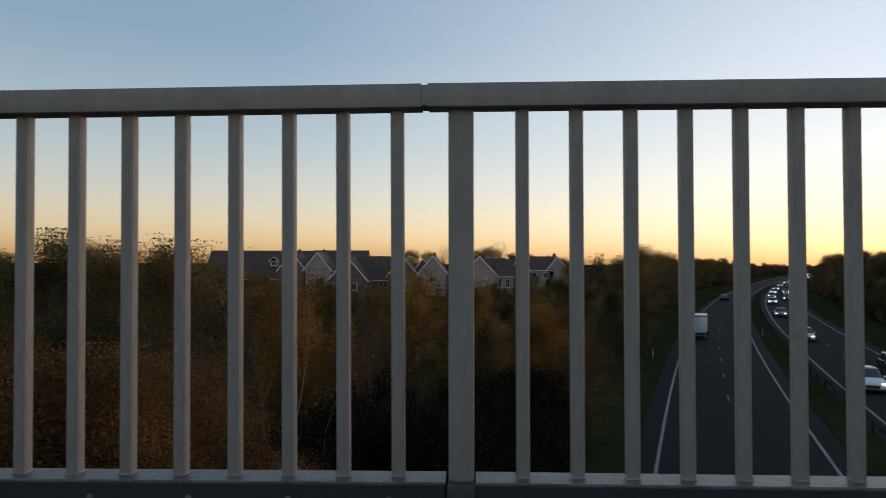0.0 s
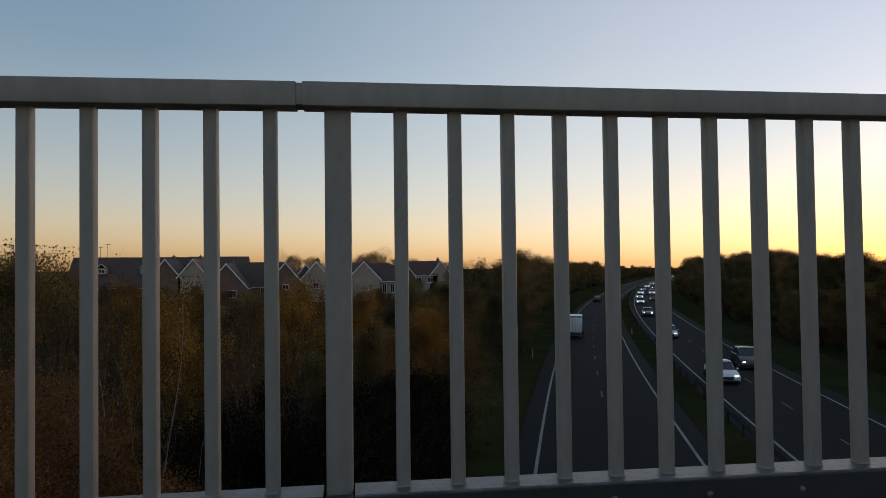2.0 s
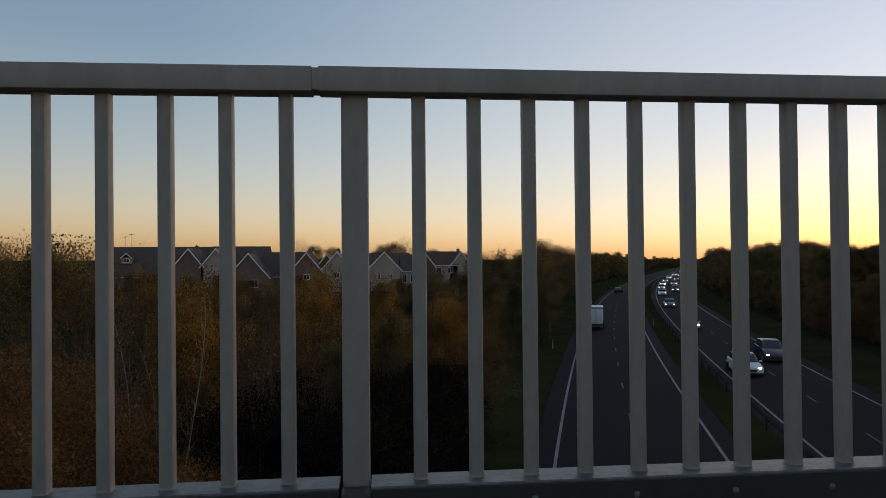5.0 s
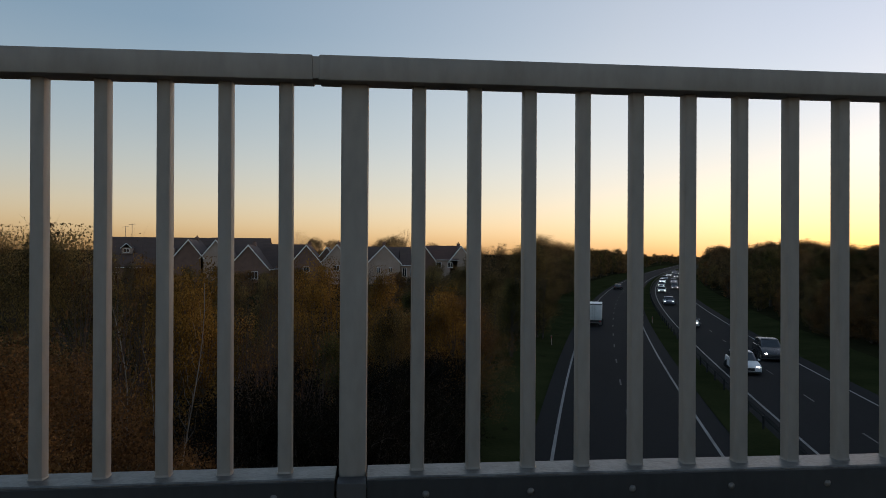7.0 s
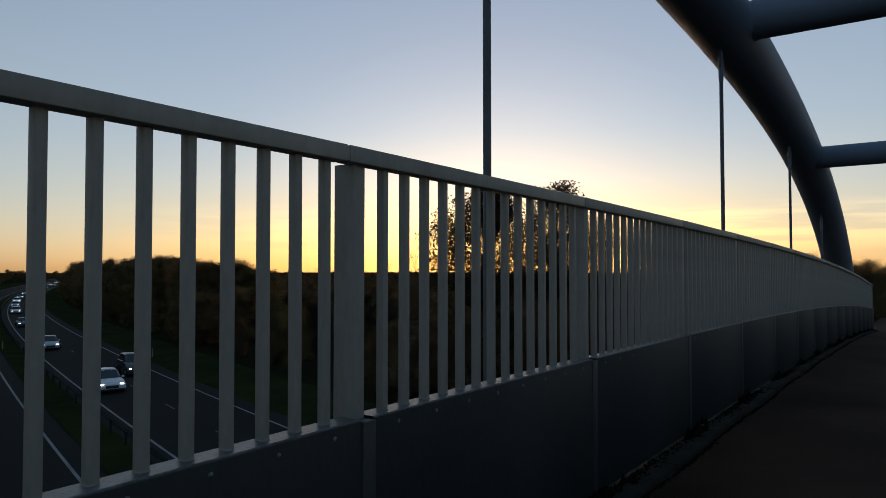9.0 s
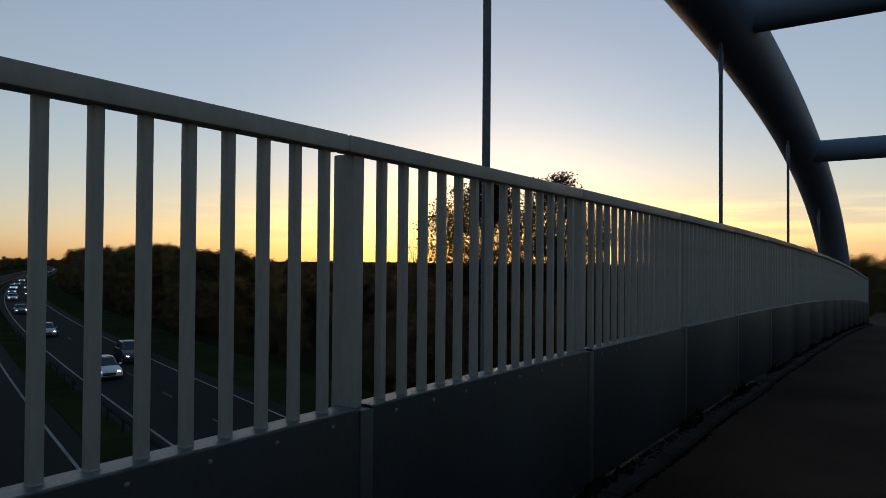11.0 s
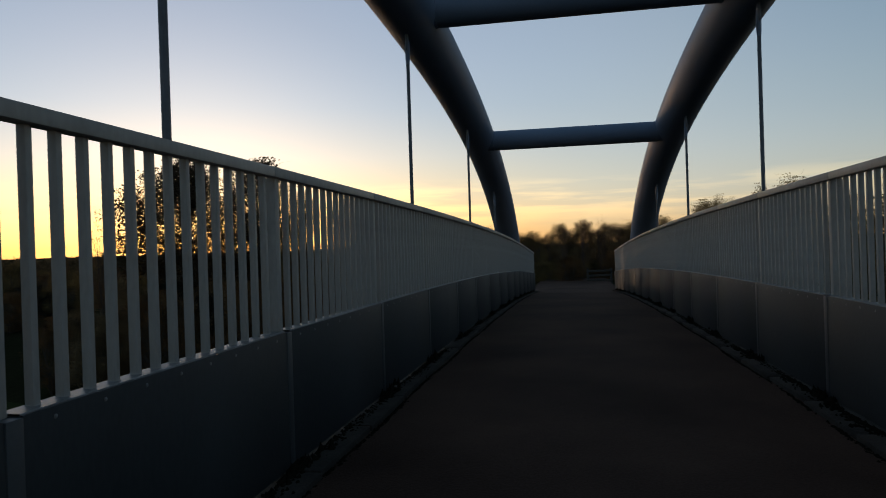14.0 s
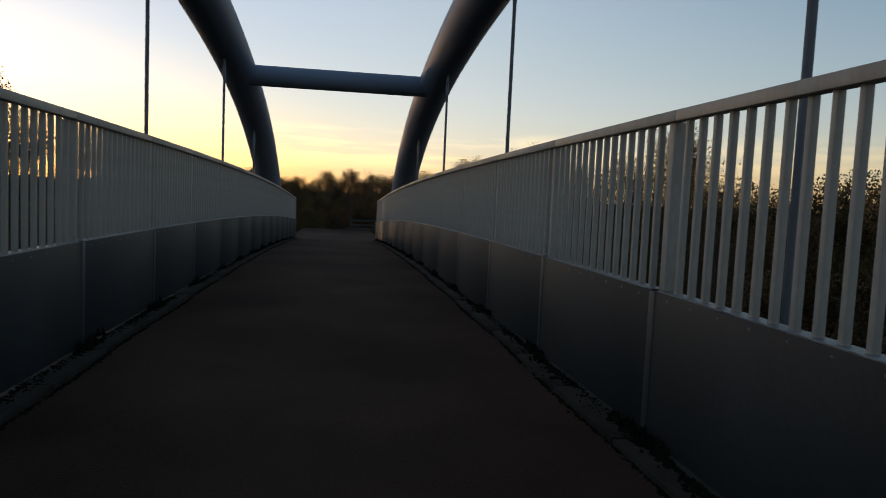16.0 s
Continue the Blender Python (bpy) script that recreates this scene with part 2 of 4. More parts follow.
# ---- mesh helpers ----
def mesh_of(bm, material, smooth=True):
    me = bpy.data.meshes.new("mesh")
    bm.normal_update()
    bm.to_mesh(me)
    bm.free()
    me.materials.append(material)
    if smooth:
        for p in me.polygons:
            p.use_smooth = True
        me.set_sharp_from_angle(angle=radians(35))
    return me


def part(name, data, material, parent=None, label="", at=None):
    """One mesh object under a thing or a part; data is a bmesh or a finished mesh."""
    me = data if isinstance(data, bpy.types.Mesh) else mesh_of(data, material)
    ob = new(name, me)
    ob.parent = parent
    if at is not None:
        ob.matrix_basis = at
    if label:
        ob["label"] = label
    return ob


def empty(name, m=None, **tags):
    ob = new(name)
    ob.empty_display_size = 0.2
    if m is not None:
        ob.matrix_basis = m
    return tagged(ob, **tags)


def box(x0, x1, y0, y1, z0, z1, bevel=0.0, bm=None, segments=2):
    own = bm is None
    bm = bm or bmesh.new()
    res = bmesh.ops.create_cube(bm, size=1.0)
    vs = res["verts"]
    bmesh.ops.scale(bm, vec=(x1 - x0, y1 - y0, z1 - z0), verts=vs)
    bmesh.ops.translate(bm, vec=((x0 + x1) / 2, (y0 + y1) / 2, (z0 + z1) / 2), verts=vs)
    if bevel:
        es = list({e for v in vs for e in v.link_edges})
        bmesh.ops.bevel(bm, geom=es, offset=bevel, segments=segments, affect="EDGES", profile=0.5)
    return bm


def bar(w, d, z0, z1, r, yc=0.0, taper=1.0):
    """An upright bar with rounded long edges."""
    bm = bmesh.new()
    ring = []
    for cx, cy, a0 in ((1, 1, 0), (-1, 1, 90), (-1, -1, 180), (1, -1, 270)):
        for k in range(3):
            a = radians(a0 + 45 * k)
            ring.append((cx * (w / 2 - r) + r * math.cos(a), cy * (d / 2 - r) + r * math.sin(a)))
    lo = [bm.verts.new((x, y + yc, z0)) for x, y in ring]
    hi = [bm.verts.new((x * taper, y * taper + yc, z1)) for x, y in ring]
    n = len(ring)
    for i in range(n):
        bm.faces.new((lo[i], lo[(i + 1) % n], hi[(i + 1) % n], hi[i]))
    bm.faces.new(hi)
    bm.faces.new(lo[::-1])
    return bm


def tube(points, radii, sides=10, bm=None, cap=True):
    """A round bar swept along points."""
    bm = bm or bmesh.new()
    rings, up = [], Vector((0, 0, 1))
    pts = [Vector(p) for p in points]
    for i, p in enumerate(pts):
        d = (pts[min(i + 1, len(pts) - 1)] - pts[max(i - 1, 0)]).normalized()
        side = d.cross(up if abs(d.z) < 0.95 else Vector((1, 0, 0))).normalized()
        top = side.cross(d)
        rings.append([bm.verts.new(p + float(radii[i]) * (math.cos(a) * side + math.sin(a) * top)) for a in (math.tau * k / sides for k in range(sides))])
    for r0, r1 in zip(rings, rings[1:]):
        for k in range(sides):
            bm.faces.new((r0[k], r0[(k + 1) % sides], r1[(k + 1) % sides], r1[k]))
    if cap:
        bm.faces.new(rings[0][::-1])
        bm.faces.new(rings[-1])
    return bm


def sheet(rows, bm=None):
    """A surface through rows of points."""
    bm = bm or bmesh.new()
    vs = [[bm.verts.new(p) for p in row] for row in rows]
    for a, b in zip(vs, vs[1:]):
        for k in range(len(a) - 1):
            bm.faces.new((a[k], b[k], b[k + 1], a[k + 1]))
    return bm


def smooth_step(a, b, v):
    t = min(max((v - a) / (b - a), 0.0), 1.0)
    return t * t * (3 - 2 * t)


# ---- plan ----
CREST, CAMBER = 3.0, 0.0011          # deck crest and its fall
WIDTH = 3.65                          # between the parapets
X0, X1 = -20.0, 31.0                  # ends of the bridge
ROAD_Z = -7.1
NEAR_LEFT, NEAR_RIGHT, FAR_INNER, FAR_OUTER = 7.25, 14.65, 18.95, 25.9


def deck_z(x):
    if x > X1:
        return deck_z(X1) - 0.035 * (x - X1) * (1 - smooth_step(X1, X1 + 30, x))
    if x < X0:
        return deck_z(X0) - 0.035 * (X0 - x) * (1 - smooth_step(0, 30, X0 - x))
    return -CAMBER * (x - CREST) ** 2 + CAMBER * CREST ** 2


def road_x(offset, y):
    """x of a line of the road that lies at offset where y is 26."""
    u = min(max(y - 26, -60), 330)
    x = offset + 0.31 * u + (0.00040 * u * u if u > 0 else 0)
    slope = 0.31 if y < 26 else 0.31 + 0.0008 * 330
    return x + (y - 26 - u) * slope


def road_z(y):
    """The road climbs gently far off."""
    return ROAD_Z + 4.2 * smooth_step(170, 620, y)


def ground_z(x, y):
    left = (road_x(NEAR_LEFT, y) - x) * 0.93
    right = (x - road_x(FAR_OUTER, y)) * 0.93
    z = road_z(y) - 0.12
    d = max(left, right)
    if d > 0:
        z += 0.25 * smooth_step(1.5, 5, d) + (2.0 if left > right else 2.4) * smooth_step(6, 30, d)
        z += 0.35 * smooth_step(8, 20, d) * noise.noise(Vector((x * 0.09, y * 0.09, 0)))
        if d > 60:
            z += 2.2 * smooth_step(60, 400, d)
    side = abs(y + WIDTH / 2)
    reach = 1 - smooth_step(3.2, 17.0, side)
    for toe, top in ((-1.0, -15.0), (20.0, 30.0)):
        along = smooth_step(0, 1, (x - toe) / (top - toe))
        bank = (deck_z(max(min(x, X1), X0)) - 0.45) * along * reach + z * (1 - along * reach)
        if abs(x - top) < 1e9 and (x - toe) * (top - toe) > 0:
            z = max(z, bank)
    return z


# ---- ground and road ----
def spaced(lo, mid0, mid1, hi, step):
    out = list(np.arange(mid0, mid1 + 0.01, step))
    v, s = mid1, step
    while v < hi:
        s *= 1.35
        v = min(v + s, hi)
        out.append(v)
    v, s = mid0, step
    while v > lo:
        s *= 1.35
        v = max(v - s, lo)
        out.insert(0, v)
    return [float(v) for v in out]


gx, gy = spaced(-2500, -60, 330, 2500, 2.6), spaced(-2500, -40, 640, 2500, 2.6)
tagged(part("ground", sheet([[(x, y, ground_z(x, y)) for x in gx] for y in gy][::-1]), M["ground"]),
       "dark brown and green rough ground under the trees", "ground", kind="structure")


def road_strip(o0, o1, y0, y1, lift, step=4.0, count=1):
    ys = np.linspace(y0, y1, max(2, int((y1 - y0) / step) + 1))
    return sheet([[(road_x(o0 + (o1 - o0) * k / count, y), y, road_z(y) + lift) for k in range(count + 1)] for y in map(float, ys)][::-1])


Y_NEAR, Y_FAR = -120.0, 900.0
for a, b, words in ((NEAR_LEFT - 1.1, NEAR_RIGHT + 1.1, "grey asphalt carriageway leading away"), (FAR_INNER - 1.1, FAR_OUTER + 1.3, "grey asphalt carriageway of the oncoming traffic")):
    tagged(part("road", road_strip(a, b, Y_NEAR, Y_FAR, 0.0), M["asphalt"]), words, "road", kind="structure")
tagged(part("grass_reservation", road_strip(NEAR_RIGHT + 1.1, FAR_INNER - 1.1, Y_NEAR, Y_FAR, 0.035), M["grass"]),
       "green grass strip between the carriageways", "grass", kind="structure")
tagged(part("grass_verge", sheet([[(x, y, ground_z(x, y) + 0.05) for x in (road_x(NEAR_LEFT - 1.1, y) - w for w in (9.0, 7.5, 6, 4.5, 3, 1.5, 0.0))] for y in map(float, np.arange(-60, 420, 3))][::-1]), M["grass"]),
       "mown green grass verge beside the road", "grass", kind="structure")
tagged(part("grass_verge", sheet([[(x, y, ground_z(x, y) + 0.05) for x in (road_x(FAR_OUTER + 1.3, y) + w for w in (0.0, 1.5, 3, 4.5, 6))] for y in map(float, np.arange(-60, 420, 3))][::-1]), M["grass"]),
       "dim green grass verge beside the road", "grass", kind="structure")
lines = empty("road_markings", label="white painted road edge lines and lane dashes", category="road marking", kind="structure")
for off in (NEAR_LEFT, NEAR_RIGHT, FAR_INNER, FAR_OUTER):
    part("edge_line", road_strip(off - 0.075, off + 0.075, Y_NEAR, 700, 0.006), M["line"], lines)
for off in ((NEAR_LEFT + NEAR_RIGHT) / 2, (FAR_INNER + FAR_OUTER) / 2):
    for k in range(38):
        y = -12 + 9.0 * k + (3.5 if off > 16 else 0)
        part("lane_dash", road_strip(off - 0.06, off + 0.06, y, y + 2.0, 0.006), M["worn_line"], lines, "worn white lane dash")

# ---- bridge deck ----
xs = [float(v) for v in np.arange(X0, X1 + 0.01, 1.0)]
deck = [[(x, 0.10, deck_z(x) - 0.45), (x, 0.10, deck_z(x)), (x, -0.9, deck_z(x) + 0.012), (x, -WIDTH / 2, deck_z(x) + 0.02), (x, -WIDTH + 0.9, deck_z(x) + 0.012),
         (x, -WIDTH - 0.10, deck_z(x)), (x, -WIDTH - 0.10, deck_z(x) - 0.45), (x, 0.10, deck_z(x) - 0.45)] for x in xs]
tagged(part("bridge_deck", sheet(deck[::-1]), M["deck"]), "dark reddish-brown anti-slip surface of the footbridge", "deck", kind="structure")
far = [X1 + 0.02 + 2 * k for k in range(9)]
for name, run in (("path", far), ("path", [X0 - 0.02 - 2 * k for k in range(9)][::-1])):
    rows = [[(x, 0.3 - (WIDTH + 0.6) * k / 3, deck_z(x)) for k in range(4)] for x in run]
    tagged(part(name, sheet(rows[::-1]), M["deck"]), "dark tarmac path at the end of the bridge", "path", kind="structure")

# kerbs: concrete blocks under the parapets
kerb_me = mesh_of(box(0.004, 0.996, -0.225, 0.16, -0.02, 0.042, 0.010), M["kerb"])
for side in (0, 1):
    k = empty("kerb", label="weathered concrete kerb with moss and grit", category="kerb", kind="structure")
    for x in xs[:-1]:
        slope = math.degrees(math.atan(deck_z(x + 1) - deck_z(x)))
        m = pose(x, 0, deck_z(x), 0, -slope, 0) if side == 0 else pose(x + 1, -WIDTH, deck_z(x + 1), 0, slope, 180)
        part("kerb_block", kerb_me, None, k, at=m @ pose(0, random.uniform(-0.012, 0.012), random.uniform(-0.008, 0.006), 0, 0, random.uniform(-0.6, 0.6)))


def litter(side):
    """Moss, dead leaves and grit: a ragged black line where the kerb meets the deck, tufts at the panel's foot."""
    verts, faces = [], []
    rnd = np.random.default_rng(5 + side)

    def clod(x, y, z, s, tall):
        b = len(verts)
        turn = rnd.uniform(0, math.tau)
        ring = [(s * rnd.uniform(0.6, 1.2) * math.cos(turn + k * math.tau / 5), s * rnd.uniform(0.6, 1.2) * math.sin(turn + k * math.tau / 5)) for k in range(5)]
        for dx, dy in ring:
            verts.append((x + dx * 1.3, y + dy * 0.8, z - 0.006))
        verts.append((x + rnd.normal(0, s * 0.25), y + rnd.normal(0, s * 0.25), z + s * tall))
        faces.extend((b + k, b + (k + 1) % 5, b + 5) for k in range(5))

    def put(x, off, top, s, tall):
        clod(x, off if side == 0 else -WIDTH - off, deck_z(x) + top, s, tall)

    for _ in range(14000):               # joint between kerb and deck
        x = rnd.uniform(X0 + 0.5, X1 - 0.5)
        if noise.noise(Vector((x * 1.7, side * 9.0, 0))) > rnd.uniform(-0.6, 0.3):
            put(x, -0.232 - abs(rnd.normal(0, 0.012)) + 0.012 * math.sin(x * 2.1), 0.0, rnd.uniform(0.010, 0.030), 0.55)
    for _ in range(15000):               # along the panel's foot
        x = rnd.uniform(X0 + 0.5, X1 - 0.5)
        if noise.noise(Vector((x * 0.6, side * 9.0, 4.0))) > rnd.uniform(-0.6, 0.3):
            put(x, -0.056 - abs(rnd.normal(0, 0.040)), 0.042, rnd.uniform(0.008, 0.026), 0.6)
    for n in range(int(X0 / 2) + 1, int(X1 / 2) + 1):      # heaps against the posts
        for _ in range(int(rnd.uniform(14, 70))):
            put(2.0 * n + rnd.normal(0.0, 0.15), -0.058 - abs(rnd.normal(0, 0.035)), 0.042 + abs(rnd.normal(0, 0.02)), rnd.uniform(0.012, 0.036), rnd.uniform(0.6, 2.2))
    me = bpy.data.meshes.new("mesh")
    me.from_pydata(verts, [], faces)
    me.materials.append(M["moss"])
    return tagged(new("gutter_litter", me), "dark moss, dead leaves and grit along the kerb", "moss", kind="stuff")


litter(0), litter(1)

# tie beams that carry the hangers
for y in (0.56, -WIDTH - 0.56):
    rows = [[(x, y - 0.22, deck_z(x) - 0.62), (x, y - 0.22, deck_z(x) - 0.08), (x, y + 0.22, deck_z(x) - 0.08), (x, y + 0.22, deck_z(x) - 0.62), (x, y - 0.22, deck_z(x) - 0.62)] for x in xs]
    tagged(part("tie_beam", sheet(rows[::-1]), M["arch"]), "dark blue painted steel edge beam of the bridge", "beam", kind="structure")

# ---- parapet ----
PITCH, FIRST, BAY = 0.131, 0.1485, 2.0


def parapet_bay(s, bars=[FIRST + PITCH * k for k in range(14)]):
    """One two-metre bay; s is +1 where the walkway lies towards -y, -1 on the other side; bars: where its balusters stand."""
    bay = empty("parapet_bay", label="grey galvanised steel bridge parapet bay with solid lower panel", category="railing", group="parapet bays of the bridge")
    yy = lambda a, b: (min(s * a, s * b), max(s * a, s * b))
    rail = box(-0.080, BAY - 0.086, *yy(-0.032, 0.036), 1.738, 1.795, 0.003)
    part("top_rail", rail, M["steel"], bay)
    part("rail_joint", box(-0.094, -0.072, *yy(-0.0285, 0.0325), 1.7415, 1.7915, 0.001), M["steel"], bay, "narrow expansion joint in the rail")
    part("post", bar(0.062, 0.095, 0.03, 1.74, 0.006, s * 0.0475), M["steel"], bay)
    part("base_plate", box(-0.07, 0.07, *yy(-0.055, 0.14), 0.040, 0.054, 0.003), M["zinc"], bay)
    bar_me = mesh_of(bar(0.032, 0.036, 0.848, 1.74, 0.007, s * 0.018), M["steel"])
    foot_me = mesh_of(bar(0.036, 0.040, 0.849, 0.854, 0.008, s * 0.0175, 0.92), M["steel"])
    for x in bars:
        b = part("baluster", bar_me, None, bay, at=pose(x, 0, 0))
        part("weld", foot_me, None, b)
    ring = ((-0.040, 0.78), (-0.040, 0.847), (-0.037, 0.850), (0.049, 0.850), (0.052, 0.847), (0.052, 0.79), (0.047, 0.79), (0.047, 0.843), (-0.034, 0.843), (-0.034, 0.78), (-0.040, 0.78))
    part("bottom_channel", sheet([[(x, s * a, z) for a, z in (ring if s < 0 else ring[::-1])] for x in (0.034, BAY - 0.034)]), M["zinc"], bay, "bright zinc channel rail")
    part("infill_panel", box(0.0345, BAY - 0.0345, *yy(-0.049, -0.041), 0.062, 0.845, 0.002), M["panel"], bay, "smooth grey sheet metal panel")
    part("cover_strip", box(-0.033, 0.033, *yy(-0.053, -0.002), 0.056, 0.841, 0.003), M["strip"], bay, "narrow steel strip over the post foot")
    bolt_bm = bmesh.new()
    bmesh.ops.create_uvsphere(bolt_bm, u_segments=10, v_segments=6, radius=0.0085)
    bmesh.ops.scale(bolt_bm, vec=(1, 0.65, 1), verts=bolt_bm.verts)
    bolt_me = mesh_of(bolt_bm, M["zinc"])
    for k in range(8):
        part("bolt", bolt_me, None, bay, at=pose(0.165 + 0.2385 * k, -s * 0.048, 0.812))
    return bay


for s, y in ((1, 0.0), (-1, -WIDTH)):
    proto = parapet_bay(s)
    n0, n1 = int(X0 / BAY), int((X1 - 0.5) / BAY)
    for n in range(n0, n1 + 1):
        x = n * BAY
        slope = -math.degrees(math.atan((deck_z(x + BAY) - deck_z(x)) / BAY))
        m = pose(x + 0.010, y, deck_z(x), 0, slope, 0)
        if n == n0:
            proto.matrix_basis = m
        elif n == -1 and s > 0:          # a bay whose bars are set wider
            parapet_bay(s, [BAY - 0.149 - 0.1345 * k for k in range(14)]).matrix_basis = m
        else:
            copy_thing(proto, m)
    x = (n1 + 1) * BAY
    end = empty("parapet_end_post", pose(x - 0.02, y, deck_z(x)), label="grey steel end post of the parapet", category="post", group="parapet end posts")
    part("post", bar(0.08, 0.10, 0.0, 1.79, 0.008, s * 0.03), M["steel"], end)
    part("cap", box(-0.05, 0.05, -0.05 + s * 0.03, 0.05 + s * 0.03, 1.79, 1.80, 0.003), M["steel"], end)

# ---- arches ----
MID, SPAN, RISE, FOOT = 6.85, 20.95, 6.30, -1.42
ARCH_Y = 0.58


def arch_z(x):
    return FOOT + RISE * math.sqrt(max(0.0, 1 - abs((x - MID) / SPAN) ** 2.3))


arch_pts = []
for k in range(81):
    a = math.pi * k / 80
    c = math.cos(a)
    arch_pts.append((MID + SPAN * c, FOOT + RISE * (max(0.0, 1 - abs(c) ** 2.3)) ** 0.5))
for y in (ARCH_Y, -WIDTH - ARCH_Y):
    a = empty("bridge_arch", label="dark blue painted tubular steel bridge arch", category="arch", group="bridge arches")
    part("arch_tube", tube([(x, y, z) for x, z in arch_pts], [0.42] * 81, 20), M["arch"], a)
    for e in (-1, 1):
        part("arch_shoe", box(MID + e * SPAN - 0.6, MID + e * SPAN + 0.6, y - 0.45, y + 0.45, FOOT - 1.2, FOOT + 0.1, 0.05), M["kerb"], a, "concrete arch footing")
for x, r, lift in ((-4.25, 0.25, -0.1), (3.30, 0.27, 0.05), (10.40, 0.27, 0.05), (17.95, 0.25, -0.10)):
    b = empty("cross_beam", label="dark blue tubular steel beam between the arches", category="beam", group="cross beams of the arches")
    z = arch_z(x) + lift
    part("beam_tube", tube([(x, ARCH_Y - 0.12, z), (x, -WIDTH - ARCH_Y + 0.12, z)], [r, r], 20), M["arch"], b)
    part("weld_collar", tube([(x, ARCH_Y - 0.40, z), (x, ARCH_Y - 0.36, z)], [r + 0.012, r + 0.006], 20), M["arch"], b)
    part("weld_collar", tube([(x, -WIDTH - ARCH_Y + 0.36, z), (x, -WIDTH - ARCH_Y + 0.40, z)], [r + 0.006, r + 0.012], 20), M["arch"], b)
for y in (ARCH_Y, -WIDTH - ARCH_Y):
    for x in (-7.6, -2.2, 3.84 if y > 0 else 3.78, 10.04, 15.95, 21.3):
        z0, z1 = deck_z(x) - 0.1, arch_z(x) - 0.43
        h = empty("hanger_rod", label="thin steel hanger rod from the arch to the deck", category="rod", group="hanger rods")
        part("rod", tube([(x, y, z0 + 0.2), (x, y, z1 - 0.30)], [0.026, 0.026], 10), M["rod"], h)
        part("fork_end", tube([(x, y, z1 - 0.42), (x, y, z1 - 0.34), (x, y, z1 - 0.18), (x, y, z1 - 0.08)], [0.028, 0.034, 0.036, 0.032], 10), M["arch"], h)
        part("lug_plate", box(x - 0.06, x + 0.06, y - 0.015, y + 0.015, z1 - 0.22, z1 + 0.06, 0.004), M["rod"], h)
        part("fork_end", tube([(x, y, z0), (x, y, z0 + 0.3)], [0.05, 0.032], 10), M["rod"], h)

# ---- trees ----
def leaves(centres, per, spread, size, rnd, flat=0.8):
    """Many small folded leaves in clumps round the centres, as one mesh."""
    c = np.repeat(np.array(centres, float), per, axis=0)
    n = len(c)
    p = c + np.clip(rnd.normal(0, 1, (n, 3)), -1.35, 1.35) * spread * np.array([1, 1, flat])
    u = rnd.normal(0, 1, (n, 3))
    u /= np.linalg.norm(u, axis=1)[:, None]
    w = np.cross(u, rnd.normal(0, 1, (n, 3)))
    w /= np.linalg.norm(w, axis=1)[:, None]
    s = size * rnd.uniform(0.55, 1.35, (n, 1))
    fold = np.cross(u, w) * s * 0.2
    v = np.stack([p - u * s * 0.5, p + w * s * 0.34 + fold, p + u * s * 0.5, p - w * s * 0.34 + fold], 1).reshape(-1, 3)
    me = bpy.data.meshes.new("mesh")
    me.from_pydata(v.tolist(), [], [(4 * k, 4 * k + 1, 4 * k + 2, 4 * k + 3) for k in range(n)])
    return me


